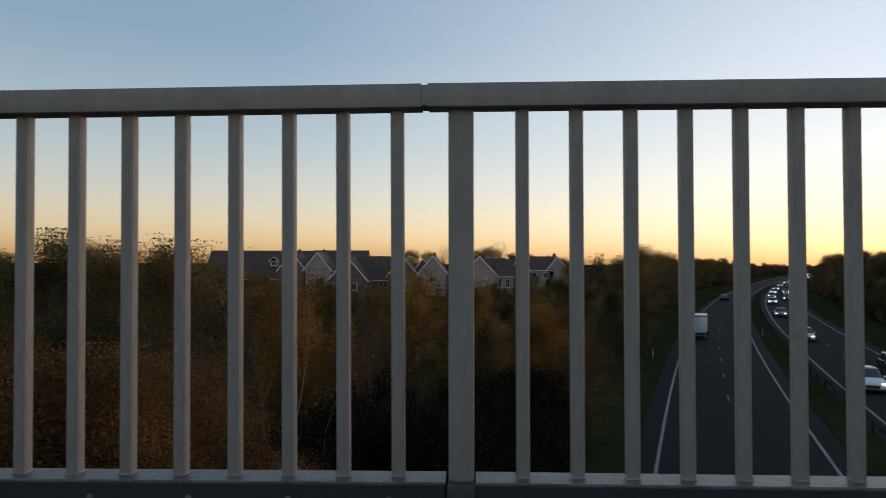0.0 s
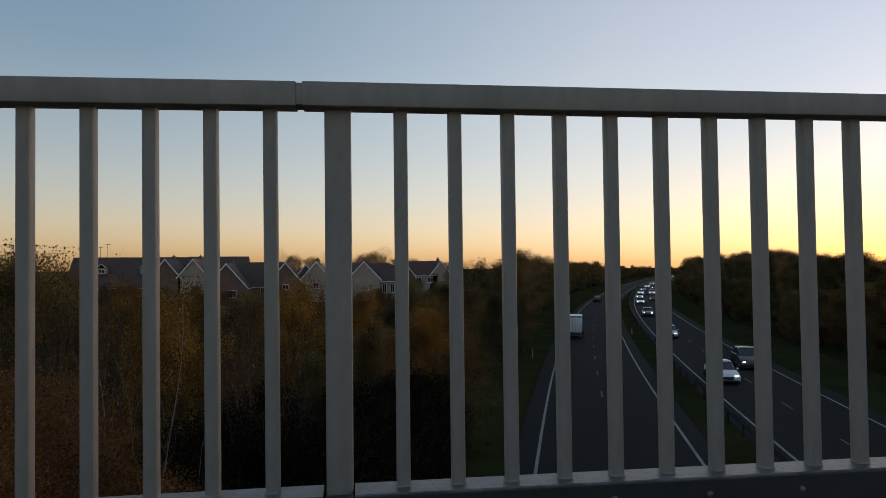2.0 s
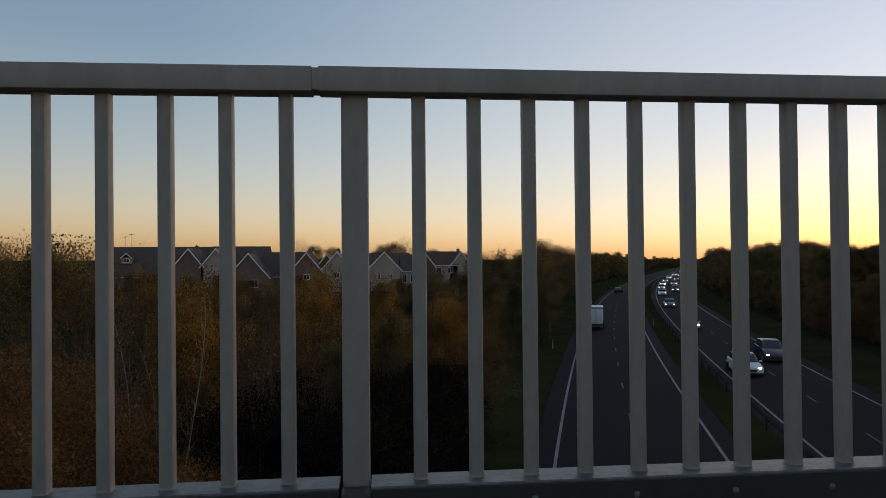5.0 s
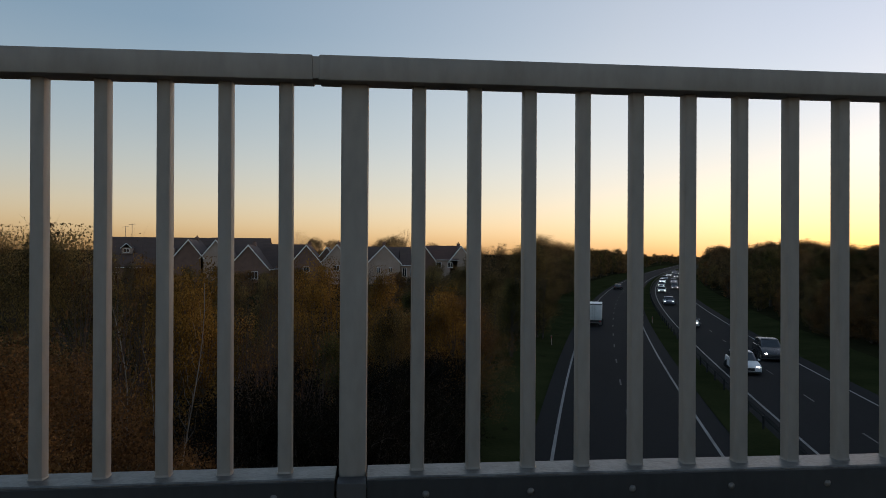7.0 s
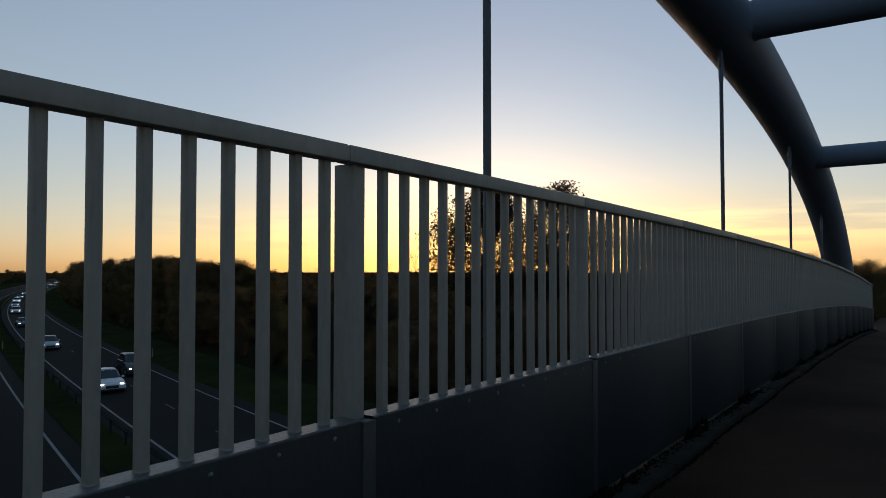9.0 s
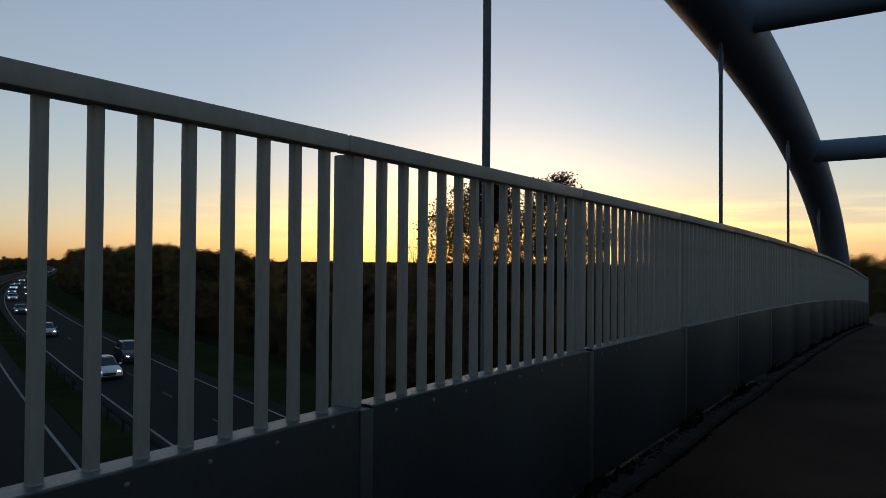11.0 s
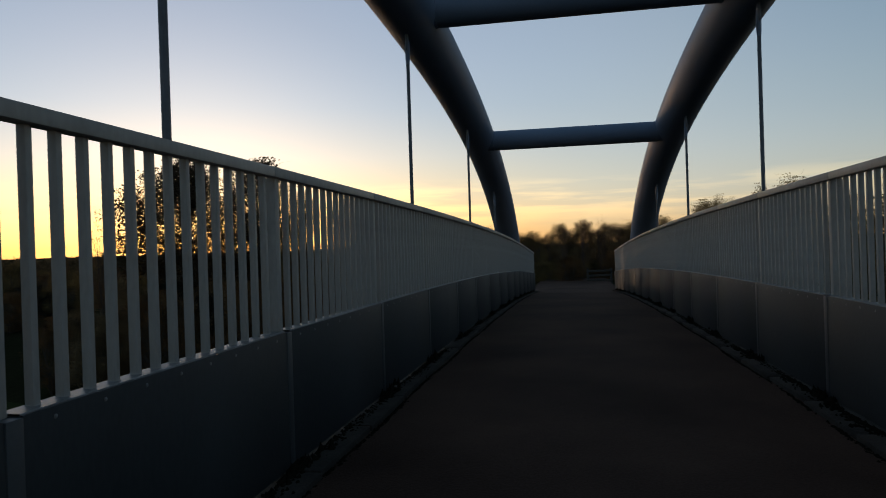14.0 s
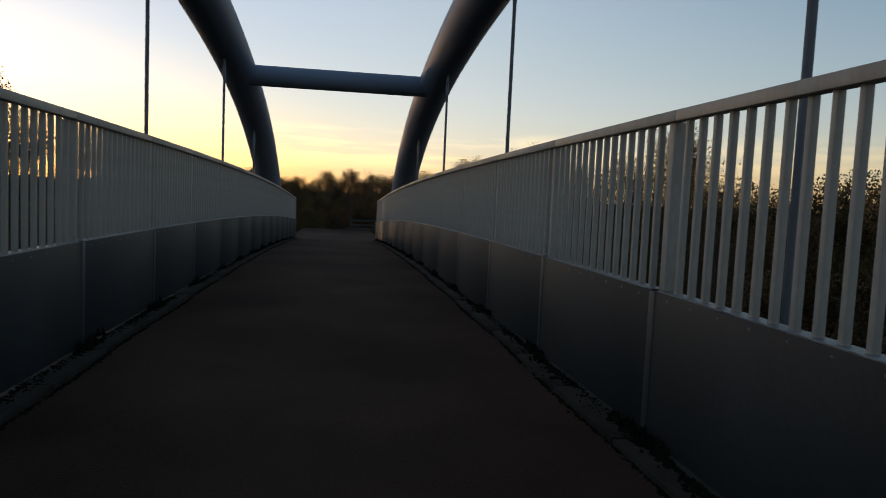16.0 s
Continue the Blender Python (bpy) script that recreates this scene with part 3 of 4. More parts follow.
def plant(name, seed, height, radius, leaf, leaf_size, clumps, per, spread, bark="bark", stems=1, bare=0.25, label="", category="tree", group="", thick=0.03, lean=0.0):
    """A tree or shrub at the origin: tapered stems, limbs to every clump, and a crown of leaves."""
    rnd = np.random.default_rng(seed)
    t = empty(name, label=label, category=category, group=group)
    bm = bmesh.new()
    centres, tops = [], []
    for k in range(stems):
        a = math.tau * k / stems + rnd.uniform(0, 1)
        foot = Vector((0.12 * radius * math.cos(a), 0.12 * radius * math.sin(a), -0.5)) if stems > 1 else Vector((0, 0, -0.5))
        reach = (0.45 if stems > 1 else 0.06) * radius
        top = Vector((reach * math.cos(a) + lean, reach * math.sin(a), height * rnd.uniform(0.72, 0.9)))
        pts = [foot.lerp(top, f) + Vector((rnd.normal(0, 0.03 * radius), rnd.normal(0, 0.03 * radius), 0)) * (1 if 0 < f < 1 else 0) for f in (0, 0.2, 0.4, 0.6, 0.8, 1)]
        r0 = thick * height / (1 if stems == 1 else 1.8)
        tube(pts, [r0, r0 * 0.8, r0 * 0.62, r0 * 0.45, r0 * 0.28, r0 * 0.1], 7, bm)
        tops.append(pts)
    for k in range(clumps):
        pts = tops[k % stems]
        h = bare + (1 - bare) * rnd.uniform(0.02, 1) ** 0.85
        f = (h - bare) / (1 - bare)
        wide = radius * (math.sin(math.pi * min(0.16 + 0.80 * f, 1.0)) ** 0.7) * rnd.uniform(0.35, 1.08)
        a = rnd.uniform(0, math.tau)
        end = Vector((wide * math.cos(a) + lean * f, wide * math.sin(a), height * h))
        start_f = max(0.05, min(0.92, h * 0.8 - 0.05))
        i = min(int(start_f * 5), 4)
        start = pts[i].lerp(pts[i + 1], start_f * 5 - i)
        mid = start.lerp(end, 0.5) + Vector((0, 0, 0.06 * height * rnd.uniform(-0.3, 1)))
        r = thick * height * 0.22 * (1 - 0.6 * f)
        tube([start, mid, end], [r, r * 0.6, r * 0.18], 4, bm, False)
        centres.append(end)
        centres.append(mid.lerp(end, rnd.uniform(0.3, 0.8)))
        for _ in range(2):
            twig = end + Vector((rnd.normal(0, spread * 1.3), rnd.normal(0, spread * 1.3), rnd.uniform(0, spread * 2)))
            tube([end.lerp(mid, 0.2), end.lerp(twig, 0.5), twig], [r * 0.3, r * 0.18, r * 0.05], 3, bm, False)
    part("trunk", bm, M[bark], t)
    if per:
        me = leaves(centres, per, spread, leaf_size, rnd)
        me.materials.append(M[leaf])
        part("crown", me, None, t)
    return t


KINDS = {
    "orange": plant("autumn_tree", 11, 7.5, 2.6, "leaf_orange", 0.078, 80, 150, 0.36, label="autumn tree with orange and yellow leaves", group="roadside trees", stems=2, bare=0.2),
    "brown": plant("autumn_shrub", 12, 5.0, 2.6, "leaf_brown", 0.042, 110, 300, 0.30, label="tangled shrub with brown autumn leaves", category="shrub", group="roadside shrubs", stems=6, bare=0.08),
    "green": plant("green_tree", 13, 9.0, 3.2, "leaf_green", 0.085, 90, 190, 0.44, label="dark green broadleaf tree", group="roadside trees", bare=0.15),
    "olive": plant("olive_tree", 14, 8.0, 3.2, "leaf_olive", 0.085, 90, 175, 0.44, label="broadleaf tree turning olive and brown", group="roadside trees", bare=0.12, stems=2),
    "dark": plant("dark_tree", 15, 9.5, 3.8, "leaf_dark", 0.15, 90, 115, 0.5, label="dense dark woodland tree", group="woodland trees", bare=0.05, stems=2),
    "copper": plant("autumn_tree", 18, 8.5, 2.8, "leaf_brown", 0.052, 110, 280, 0.34, label="tree with dull brown autumn leaves", group="roadside trees", stems=4, bare=0.06),
    # thicket leaves carry their shade as a near-black colour
    "thicket": plant("thicket", 19, 5.5, 2.7, "leaf_shade", 0.06, 120, 150, 0.30, label="dense thicket below the bridge, shade put into its near-black leaf colour", category="shrub", group="roadside shrubs", stems=6, bare=0.04),
    "bush": plant("bush", 16, 3.4, 2.4, "leaf_olive", 0.065, 80, 150, 0.30, label="low rounded bush of olive leaves", category="shrub", group="roadside shrubs", stems=5, bare=0.05),
    "bare": plant("bare_tree", 17, 7.0, 2.4, "leaf_brown", 0.12, 70, 3, 0.35, "twig", label="nearly leafless tree with fine twigs", group="bare trees", bare=0.2, thick=0.02, stems=2),
}
used = {k: False for k in KINDS}
TIP = {k: float(np.quantile([v.co.z for v in t.children[0 if k == "bare" else 1].data.vertices], 0.985)) for k, t in KINDS.items()}


def grow(kind, x, y, top=None, size=1.0, lift=0.0):
    """Sets one of a kind at a place; top: the height of its tip in the world."""
    z = ground_z(x, y) - 0.1 + lift
    if top is not None:
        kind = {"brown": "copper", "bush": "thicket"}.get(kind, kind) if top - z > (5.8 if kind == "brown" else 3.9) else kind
        kind = "dark" if kind in ("olive", "green", "copper", "thicket") and top - z > 11 else kind
    base = TIP[kind]
    tall = (top - z) / base if top is not None else size
    wide = size if top is None else tall * size
    m = Matrix.LocRotScale((x, y, z), Euler((0, 0, random.uniform(0, math.tau))), (wide, wide, tall))
    if not used[kind]:
        used[kind] = True
        KINDS[kind].matrix_basis = m
        return KINDS[kind]
    return copy_thing(KINDS[kind], m)


def seen_at(az, dist):
    return 0.05 + dist * math.sin(radians(az)), -1.6 + dist * math.cos(radians(az))


def grow_at(kind, az, dist, elev, size=1.0):
    x, y = seen_at(az, dist)
    return grow(kind, x, y, 1.36 + dist * math.tan(radians(elev)), size)


# left of the road, near to far
for kind, az, dist, elev, size in (
        ("brown", -25, 10.5, -13, 1.0), ("brown", -20.5, 9.5, -18, 0.9), ("brown", -29, 12, -9, 1.1), ("brown", -17, 12.5, -17, 0.9), ("brown", -34, 11, -10, 1.0), ("brown", -23.5, 14, -8, 0.9),
        ("brown", -27, 18, -4, 1.0), ("olive", -23.6, 26, 1.5, 0.7), ("olive", -27.6, 30, 0.6, 0.8), ("green", -32, 28, 2.0, 0.9), ("brown", -19, 19, -6, 1.0), ("bare", -40.0, 20, -0.2, 0.6), ("bare", -18.6, 20, -2.6, 0.6), ("bare", -21, 17, -3, 0.7),
        ("orange", -14.2, 24, -1.5, 0.75), ("orange", -16, 28, -2.0, 0.7), ("bare", -9.5, 21, -4.0, 0.7), ("copper", -10, 27, -3.6, 0.8), ("bare", -7.5, 26, -3, 0.7),
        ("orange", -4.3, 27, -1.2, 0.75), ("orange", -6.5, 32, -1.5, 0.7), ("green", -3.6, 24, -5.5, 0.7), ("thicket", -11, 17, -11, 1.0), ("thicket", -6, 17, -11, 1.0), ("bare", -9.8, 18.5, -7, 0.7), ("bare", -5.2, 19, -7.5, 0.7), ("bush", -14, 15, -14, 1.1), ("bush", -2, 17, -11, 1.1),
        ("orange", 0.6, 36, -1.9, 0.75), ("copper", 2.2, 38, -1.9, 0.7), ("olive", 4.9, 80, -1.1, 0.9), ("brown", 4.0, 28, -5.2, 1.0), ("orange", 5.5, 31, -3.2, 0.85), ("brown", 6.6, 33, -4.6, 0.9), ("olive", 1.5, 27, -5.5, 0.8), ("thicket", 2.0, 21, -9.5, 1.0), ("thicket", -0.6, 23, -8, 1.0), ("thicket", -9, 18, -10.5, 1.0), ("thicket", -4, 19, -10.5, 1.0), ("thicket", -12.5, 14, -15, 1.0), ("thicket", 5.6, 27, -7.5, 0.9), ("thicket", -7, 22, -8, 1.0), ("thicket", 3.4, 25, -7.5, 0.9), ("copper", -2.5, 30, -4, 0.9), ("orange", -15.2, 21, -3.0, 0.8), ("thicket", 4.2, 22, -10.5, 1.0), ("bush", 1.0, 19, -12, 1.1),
        ("olive", 4.6, 62, -1.6, 0.9), ("green", 6.5, 75, -1.2, 0.9), ("dark", 8.6, 70, 0.3, 0.8), ("dark", 6.6, 84, -0.9, 0.8), ("dark", 10.3, 74, 1.2, 0.8), ("olive", 9.2, 52, -2.0, 0.9), ("green", 11.2, 56, -1.4, 0.9), ("olive", 12.0, 66, 0.2, 0.8), ("green", 13.3, 78, 1.4, 0.7),
        ("olive", 13.6, 70, 0.4, 0.8), ("dark", 14.4, 118, 0.9, 0.8),
        ("olive", -12.5, 34, -2.2, 0.8), ("olive", -8.5, 40, -2.2, 0.8), ("brown", -1, 42, -3.0, 1.0), ("orange", -18, 38, -1.0, 0.8), ("olive", -21, 40, -0.6, 0.8), ("green", 2.8, 50, -2.5, 0.9), ("olive", -1.6, 55, -2.2, 0.9), ("olive", -25, 42, 0.4, 0.9), ("olive", -30, 44, 1.0, 1.0), ("green", -36, 34, 2.0, 1.0), ("brown", -38, 16, -6, 1.1)):
    grow_at(kind, az, dist, elev, size)

# wood along the near side of the road as it bends away
rnd = random.Random(8)
for k in range(46):
    az = 13.6 + 11.2 * k / 46
    d = float(np.interp(az, (13.6, 15, 16, 17, 18.4, 20, 21.5, 23, 25), (105, 140, 165, 210, 265, 340, 420, 520, 620))) * rnd.uniform(1.0, 1.12)
    e = float(np.interp(az, (13.6, 14.5, 16, 18.4, 20.6, 22.8, 25), (1.35, 1.0, 0.65, 0.6, 0.3, 0.1, 0.0))) + rnd.uniform(-0.2, 0.08)
    grow_at(("dark", "olive", "dark", "green")[k % 4], az, d, e, 1.0 if d < 300 else 1.5)

for k in range(40):
    y = 62 + 8.5 * k
    x = road_x(NEAR_LEFT, y) - 10.5 - rnd.uniform(0, 4)
    d, az = math.hypot(x, y + 1.6), math.degrees(math.atan2(x, y + 1.6))
    e = float(np.interp(az, (8, 10.3, 13.6, 14.5, 16, 18.4, 20.6, 22.8, 25), (-0.8, 0.0, 0.6, 0.6, 0.5, 0.45, 0.2, 0.0, -0.1)))
    grow(("olive", "green", "dark", "copper")[k % 4], x, y, 1.36 + d * math.tan(radians(e - rnd.uniform(0.0, 1.0) * 60 / d)), 0.9)

# hedge belt between the shrubs and the houses
rnd = random.Random(9)
for k in range(44):
    az = -30 + 38 * k / 44 + rnd.uniform(-0.4, 0.4)
    grow_at(rnd.choice(("olive", "dark", "bare", "olive", "brown")), az, rnd.uniform(70, 112), rnd.uniform(-2.0, -1.15), 0.9)

# small trees behind the houses
for k, (az, elev) in enumerate(((-6.3, 1.2), (-5.2, 1.25), (-3.6, 1.1), (-2.4, 1.0), (0.4, 1.3), (1.4, 1.55), (2.3, 1.4), (3.3, 1.0), (4.6, 0.9), (-9.0, 0.6), (6.2, 0.7), (7.4, 0.6))):
    grow_at("bare" if k % 3 == 0 else "dark", az, 205, elev + 0.15, 1.5)

# woodland right of the road: rows that follow it
rnd = random.Random(4)
SKY_LINE = ((22.5, 0.0), (25.0, 0.0), (27.0, 0.75), (29.8, 1.05), (33.0, 1.3), (35, 1.05), (38.5, 0.95), (41.0, 0.2), (44, 0.0), (52, 0.0))


def line_of(az):
    return float(np.interp(az, [a for a, _ in SKY_LINE], [e for _, e in SKY_LINE]))


for k in range(34):                  # edge of the wood beside the road
    y = 40 + 6.6 * k
    x = road_x(FAR_OUTER, y) + 9 + rnd.uniform(-1.5, 3)
    d = math.hypot(x, y + 1.6)
    az = math.degrees(math.atan2(x, y + 1.6))
    grow(rnd.choice(("olive", "brown", "copper", "olive", "green")), x, y, 1.36 + d * math.tan(radians(min(line_of(az) - 0.6, -160.0 / d * rnd.uniform(0.7, 1.1)))), 1.0)
for k in range(170):                 # body of the wood
    az = 25.3 + 16.2 * k / 170 + rnd.uniform(-0.2, 0.2)
    d = 90.0
    while d < 420 and seen_at(az, d)[0] - road_x(FAR_OUTER, seen_at(az, d)[1]) < 10:
        d += 10
    d += rnd.choice((5, 25, 50, 80, 110))
    x, y = seen_at(az, d)
    if x - road_x(FAR_OUTER, y) < 9:
        continue
    e = line_of(az) + 0.2 - (0.0 if k % 3 else rnd.uniform(0.2, 0.8)) + rnd.uniform(-0.5, 0.06) + 0.16 * math.sin(az * 5.1) * math.sin(az * 2.3)
    grow(rnd.choice(("dark", "dark", "olive", "copper")) if k % 3 == 0 else rnd.choice(("dark", "green", "dark")), x, y, 1.36 + d * math.tan(radians(e)), rnd.uniform(0.9, 1.25))
for k in range(46):                  # scrub on the slope before the wood
    az = 33 + 42 * k / 46 + rnd.uniform(-0.4, 0.4)
    d = rnd.uniform(62, 95)
    x, y = seen_at(az, d)
    if x - road_x(FAR_OUTER, y) < 7 or (az > 66 and y < 12):
        continue
    grow(rnd.choice(("dark", "bush", "brown", "olive")), x, y, 1.36 + d * math.tan(radians(rnd.uniform(-2.6, -1.2))), 1.2)
for k in range(26):                  # near scrub below the parapet
    az = 50 + 30 * k / 26
    d = rnd.uniform(44, 58)
    x, y = seen_at(az, d)
    if x - road_x(FAR_OUTER, y) < 5 or y < 9:
        continue
    grow(rnd.choice(("bush", "dark", "brown")), x, y, 1.36 + d * math.tan(radians(rnd.uniform(-4.0, -2.2))), 1.1)

# far hedges and woods that close the view, all round
for k in range(60):
    az = 40 + 14 * k / 60
    grow_at("dark" if k % 4 else "bare", az, rnd.uniform(260, 340), rnd.uniform(-0.15, 0.25) + (0.25 if k % 11 == 0 else 0), 1.3)
for k in range(26):
    az = 20.5 + 6.0 * k / 26
    grow_at("dark", az, rnd.uniform(480, 620), rnd.uniform(-0.05, 0.2), 1.6)

for k in range(44):                  # belts on both sides of the far road
    y = 270 + 8.0 * k
    for x in (road_x(NEAR_LEFT, y) - rnd.uniform(9, 26), road_x(FAR_OUTER, y) + rnd.uniform(9, 24)):
        d = math.hypot(x, y)
        grow(rnd.choice(("dark", "olive", "green")), x, y, 1.36 + d * math.tan(radians(rnd.uniform(-0.25, 0.1))), 1.2)

for k in range(40):                  # low wood across the field
    grow_at(rnd.choice(("dark", "olive", "dark", "copper")), 42 + 15 * k / 40 + rnd.uniform(-0.3, 0.3), rnd.uniform(110, 210), rnd.uniform(-0.9, -0.35), 1.3)

for k in range(30):                  # uneven hedge below the sun
    grow_at(rnd.choice(("dark", "bare", "olive")), 53 + 20 * k / 30 + rnd.uniform(-0.4, 0.4), rnd.uniform(120, 200), rnd.uniform(-0.3, 0.4), 1.2)

# poplar on the skyline
sp = plant("poplar", 31, 13.0, 1.1, "leaf_dark", 0.3, 46, 30, 0.3, label="slender poplar on the skyline", bare=0.1)
x, y = seen_at(45.3, 300)
sp.matrix_basis = pose(x, y, ground_z(x, y) + 0.2)
x, y = seen_at(43.0, 310)
copy_thing(sp, pose(x, y, ground_z(x, y) - 0.6, 0, 0, 70))

# the large tree before the sun, with a second one beside it; backlit darkness is in their leaf colour
big = plant("broadleaf_tree", 41, 13.6, 6.2, "leaf_backlit", 0.21, 210, 70, 0.58, label="large tree silhouetted against the setting sun", bare=0.22, thick=0.022)
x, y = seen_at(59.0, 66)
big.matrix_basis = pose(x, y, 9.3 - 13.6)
big2 = plant("broadleaf_tree", 42, 13.9, 4.6, "leaf_backlit", 0.21, 140, 70, 0.56, label="tall tree with a tufted top beside the sun", bare=0.22, thick=0.022)
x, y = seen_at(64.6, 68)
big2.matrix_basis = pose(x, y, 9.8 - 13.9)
for az, d, e, size in ((52.2, 70, 1.6, 0.6), (53.2, 64, 2.4, 0.6), (50.4, 80, 0.9, 0.7)):
    grow_at("bare", az, d, e, size)
for az, d, e, size in ((68, 60, 4.1, 0.75), (71, 58, 3.3, 0.7), (74.5, 56, 2.3, 0.8), (78, 54, 1.3, 0.9)):
    grow_at("olive", az, d, e, size)

# trees beyond the far end of the bridge
for k, (az, d, e) in enumerate(((98.5, 46, 1.6), (100.5, 44, 2.4), (102.2, 40, 3.2), (104.5, 42, 2.6),
                                (107, 40, 3.4), (110, 38, 3.9), (113.5, 36, 4.3), (117, 34, 4.6), (120, 36, 2.8), (122.4, 32, 2.7), (125, 31, 2.6), (127.5, 30, 3.2), (129.5, 31, 3.6), (132, 28, 3.6), (135, 28, 3.4), (140, 28, 2.6))):
    grow_at("dark" if az > 119 else ("dark", "olive", "green")[k % 3], az, d, e, 0.85)
for az, d, e in ((89.5, 48, 0.9), (91.2, 47, 1.3), (92.6, 48, 1.2), (94.2, 46, 0.9), (86.8, 50, 0.5), (85.2, 49, 0.6), (120.5, 27, 1.5)):
    grow_at("bare", az, d, e, 0.8)
for k in range(30):
    az = 78.5 + 20 * k / 30
    e = float(np.interp(az, (78, 82, 85, 88, 91, 95, 99), (1.5, 1.2, 0.95, 1.0, 1.35, 1.5, 1.8))) + rnd.uniform(-0.35, 0.1)
    grow_at(("dark", "olive", "dark")[k % 3], az, rnd.uniform(50, 62), e, 1.1)
for az in range(80, 101, 2):
    grow_at("brown" if az % 4 else "bush", az, 45 + (az * 7) % 5, -1.4 + 0.3 * ((az * 5) % 3), 1.2)
for az, d, e in ((100.5, 50, 3.2), (101.5, 52, 3.6), (102.4, 51, 3.3), (104.6, 48, 4.3)):
    grow_at("dark", az, d, e, 0.5)
# woods behind the walker, and across the road behind the bridge
for k in range(60):
    az = 142 + 186 * k / 60 + rnd.uniform(-1, 1)
    d = rnd.uniform(32, 60)
    x, y = seen_at(az, d)
    if road_x(NEAR_LEFT, y) - 8 < x < road_x(FAR_OUTER, y) + 8 or abs(y + 1.8) < 6:
        continue
    grow(rnd.choice(("dark", "olive", "green")), x, y, rnd.uniform(0.5, 3.5), 0.9)

# slim birch close to the parapet
def birch(x, y, top, seed):
    r = random.Random(seed)
    z = ground_z(x, y)
    t = empty("birch_sapling", pose(x, y, z), label="slim pale birch sapling, almost bare", category="tree", group="birch saplings")
    bm, h = bmesh.new(), top - z

    def stem(f):
        return Vector((0.035 * h * math.sin(5.2 * f + seed) * (0.3 + f), 0.02 * h * math.sin(4.1 * f), h * f))

    run = [float(f) for f in np.linspace(-0.03, 1, 16)]
    tube([stem(f) for f in run], [0.021 * (1 - 0.88 * max(f, 0)) + 0.003 for f in run], 6, bm)
    for k in range(24):
        f = 0.26 + 0.70 * k / 24
        fork = k in (3, 9)
        a = (0.2 if k == 3 else 2.9) if fork else r.uniform(0, math.tau)
        p, l = stem(f), h * (0.42 if fork else 0.15) * (1.2 - f)
        e = p + Vector((l * math.cos(a) * 0.40, l * math.sin(a) * 0.40, l * 1.2))
        w = 1.35 if fork else 0.8
        part("branch", tube([p, p.lerp(e, 0.35) + Vector((0.10 * l * math.cos(a), 0.1 * l * math.sin(a), -0.04 * l)), p.lerp(e, 0.7), e], [0.010 * w * (1.2 - f), 0.008 * w * (1.2 - f), 0.006 * w * (1.2 - f), 0.002], 4), M["birch"], t)
    part("trunk", bm, M["birch"], t)
    rr = np.random.default_rng(seed)
    me = leaves([(0.05 * math.sin(3 * f) * h * 0.3 + r.uniform(-0.3, 0.3), r.uniform(-0.3, 0.3), h * f) for f in np.linspace(0.4, 1, 12)], 5, 0.18, 0.07, rr)
    me.materials.append(M["leaf_orange"])
    part("crown", me, None, t)
    return t


for az, d, e, seed in ((-14.9, 13.5, -2.5, 3), (-19.9, 17.5, -1.6, 5)):
    x, y = seen_at(az, d)
    birch(x, y, 1.36 + d * math.tan(radians(e)), seed)


# ---- houses ----
def window(parent, x, y, z, w, h, gable_axis, lights=2):
    """A white casement in a wall that faces -y ('y') or +x ('x')."""
    rot = 0 if gable_axis == "y" else 90
    win = part("window", box(-w / 2, w / 2, -0.03, 0.05, 0, h, 0.01), M["white"], parent, "white framed casement window", at=pose(x, y, z, 0, 0, rot))
    each = (w - 0.12) / lights
    for k in range(lights):
        x0 = -w / 2 + 0.06 + each * k + 0.03
        part("pane", box(x0, x0 + each - 0.06, -0.036, -0.02, 0.08, h - 0.08), M["glass"], win)
    part("sill", box(-w / 2 - 0.05, w / 2 + 0.05, -0.10, 0.0, -0.06, 0.0, 0.01), M["white"], win)
    return win


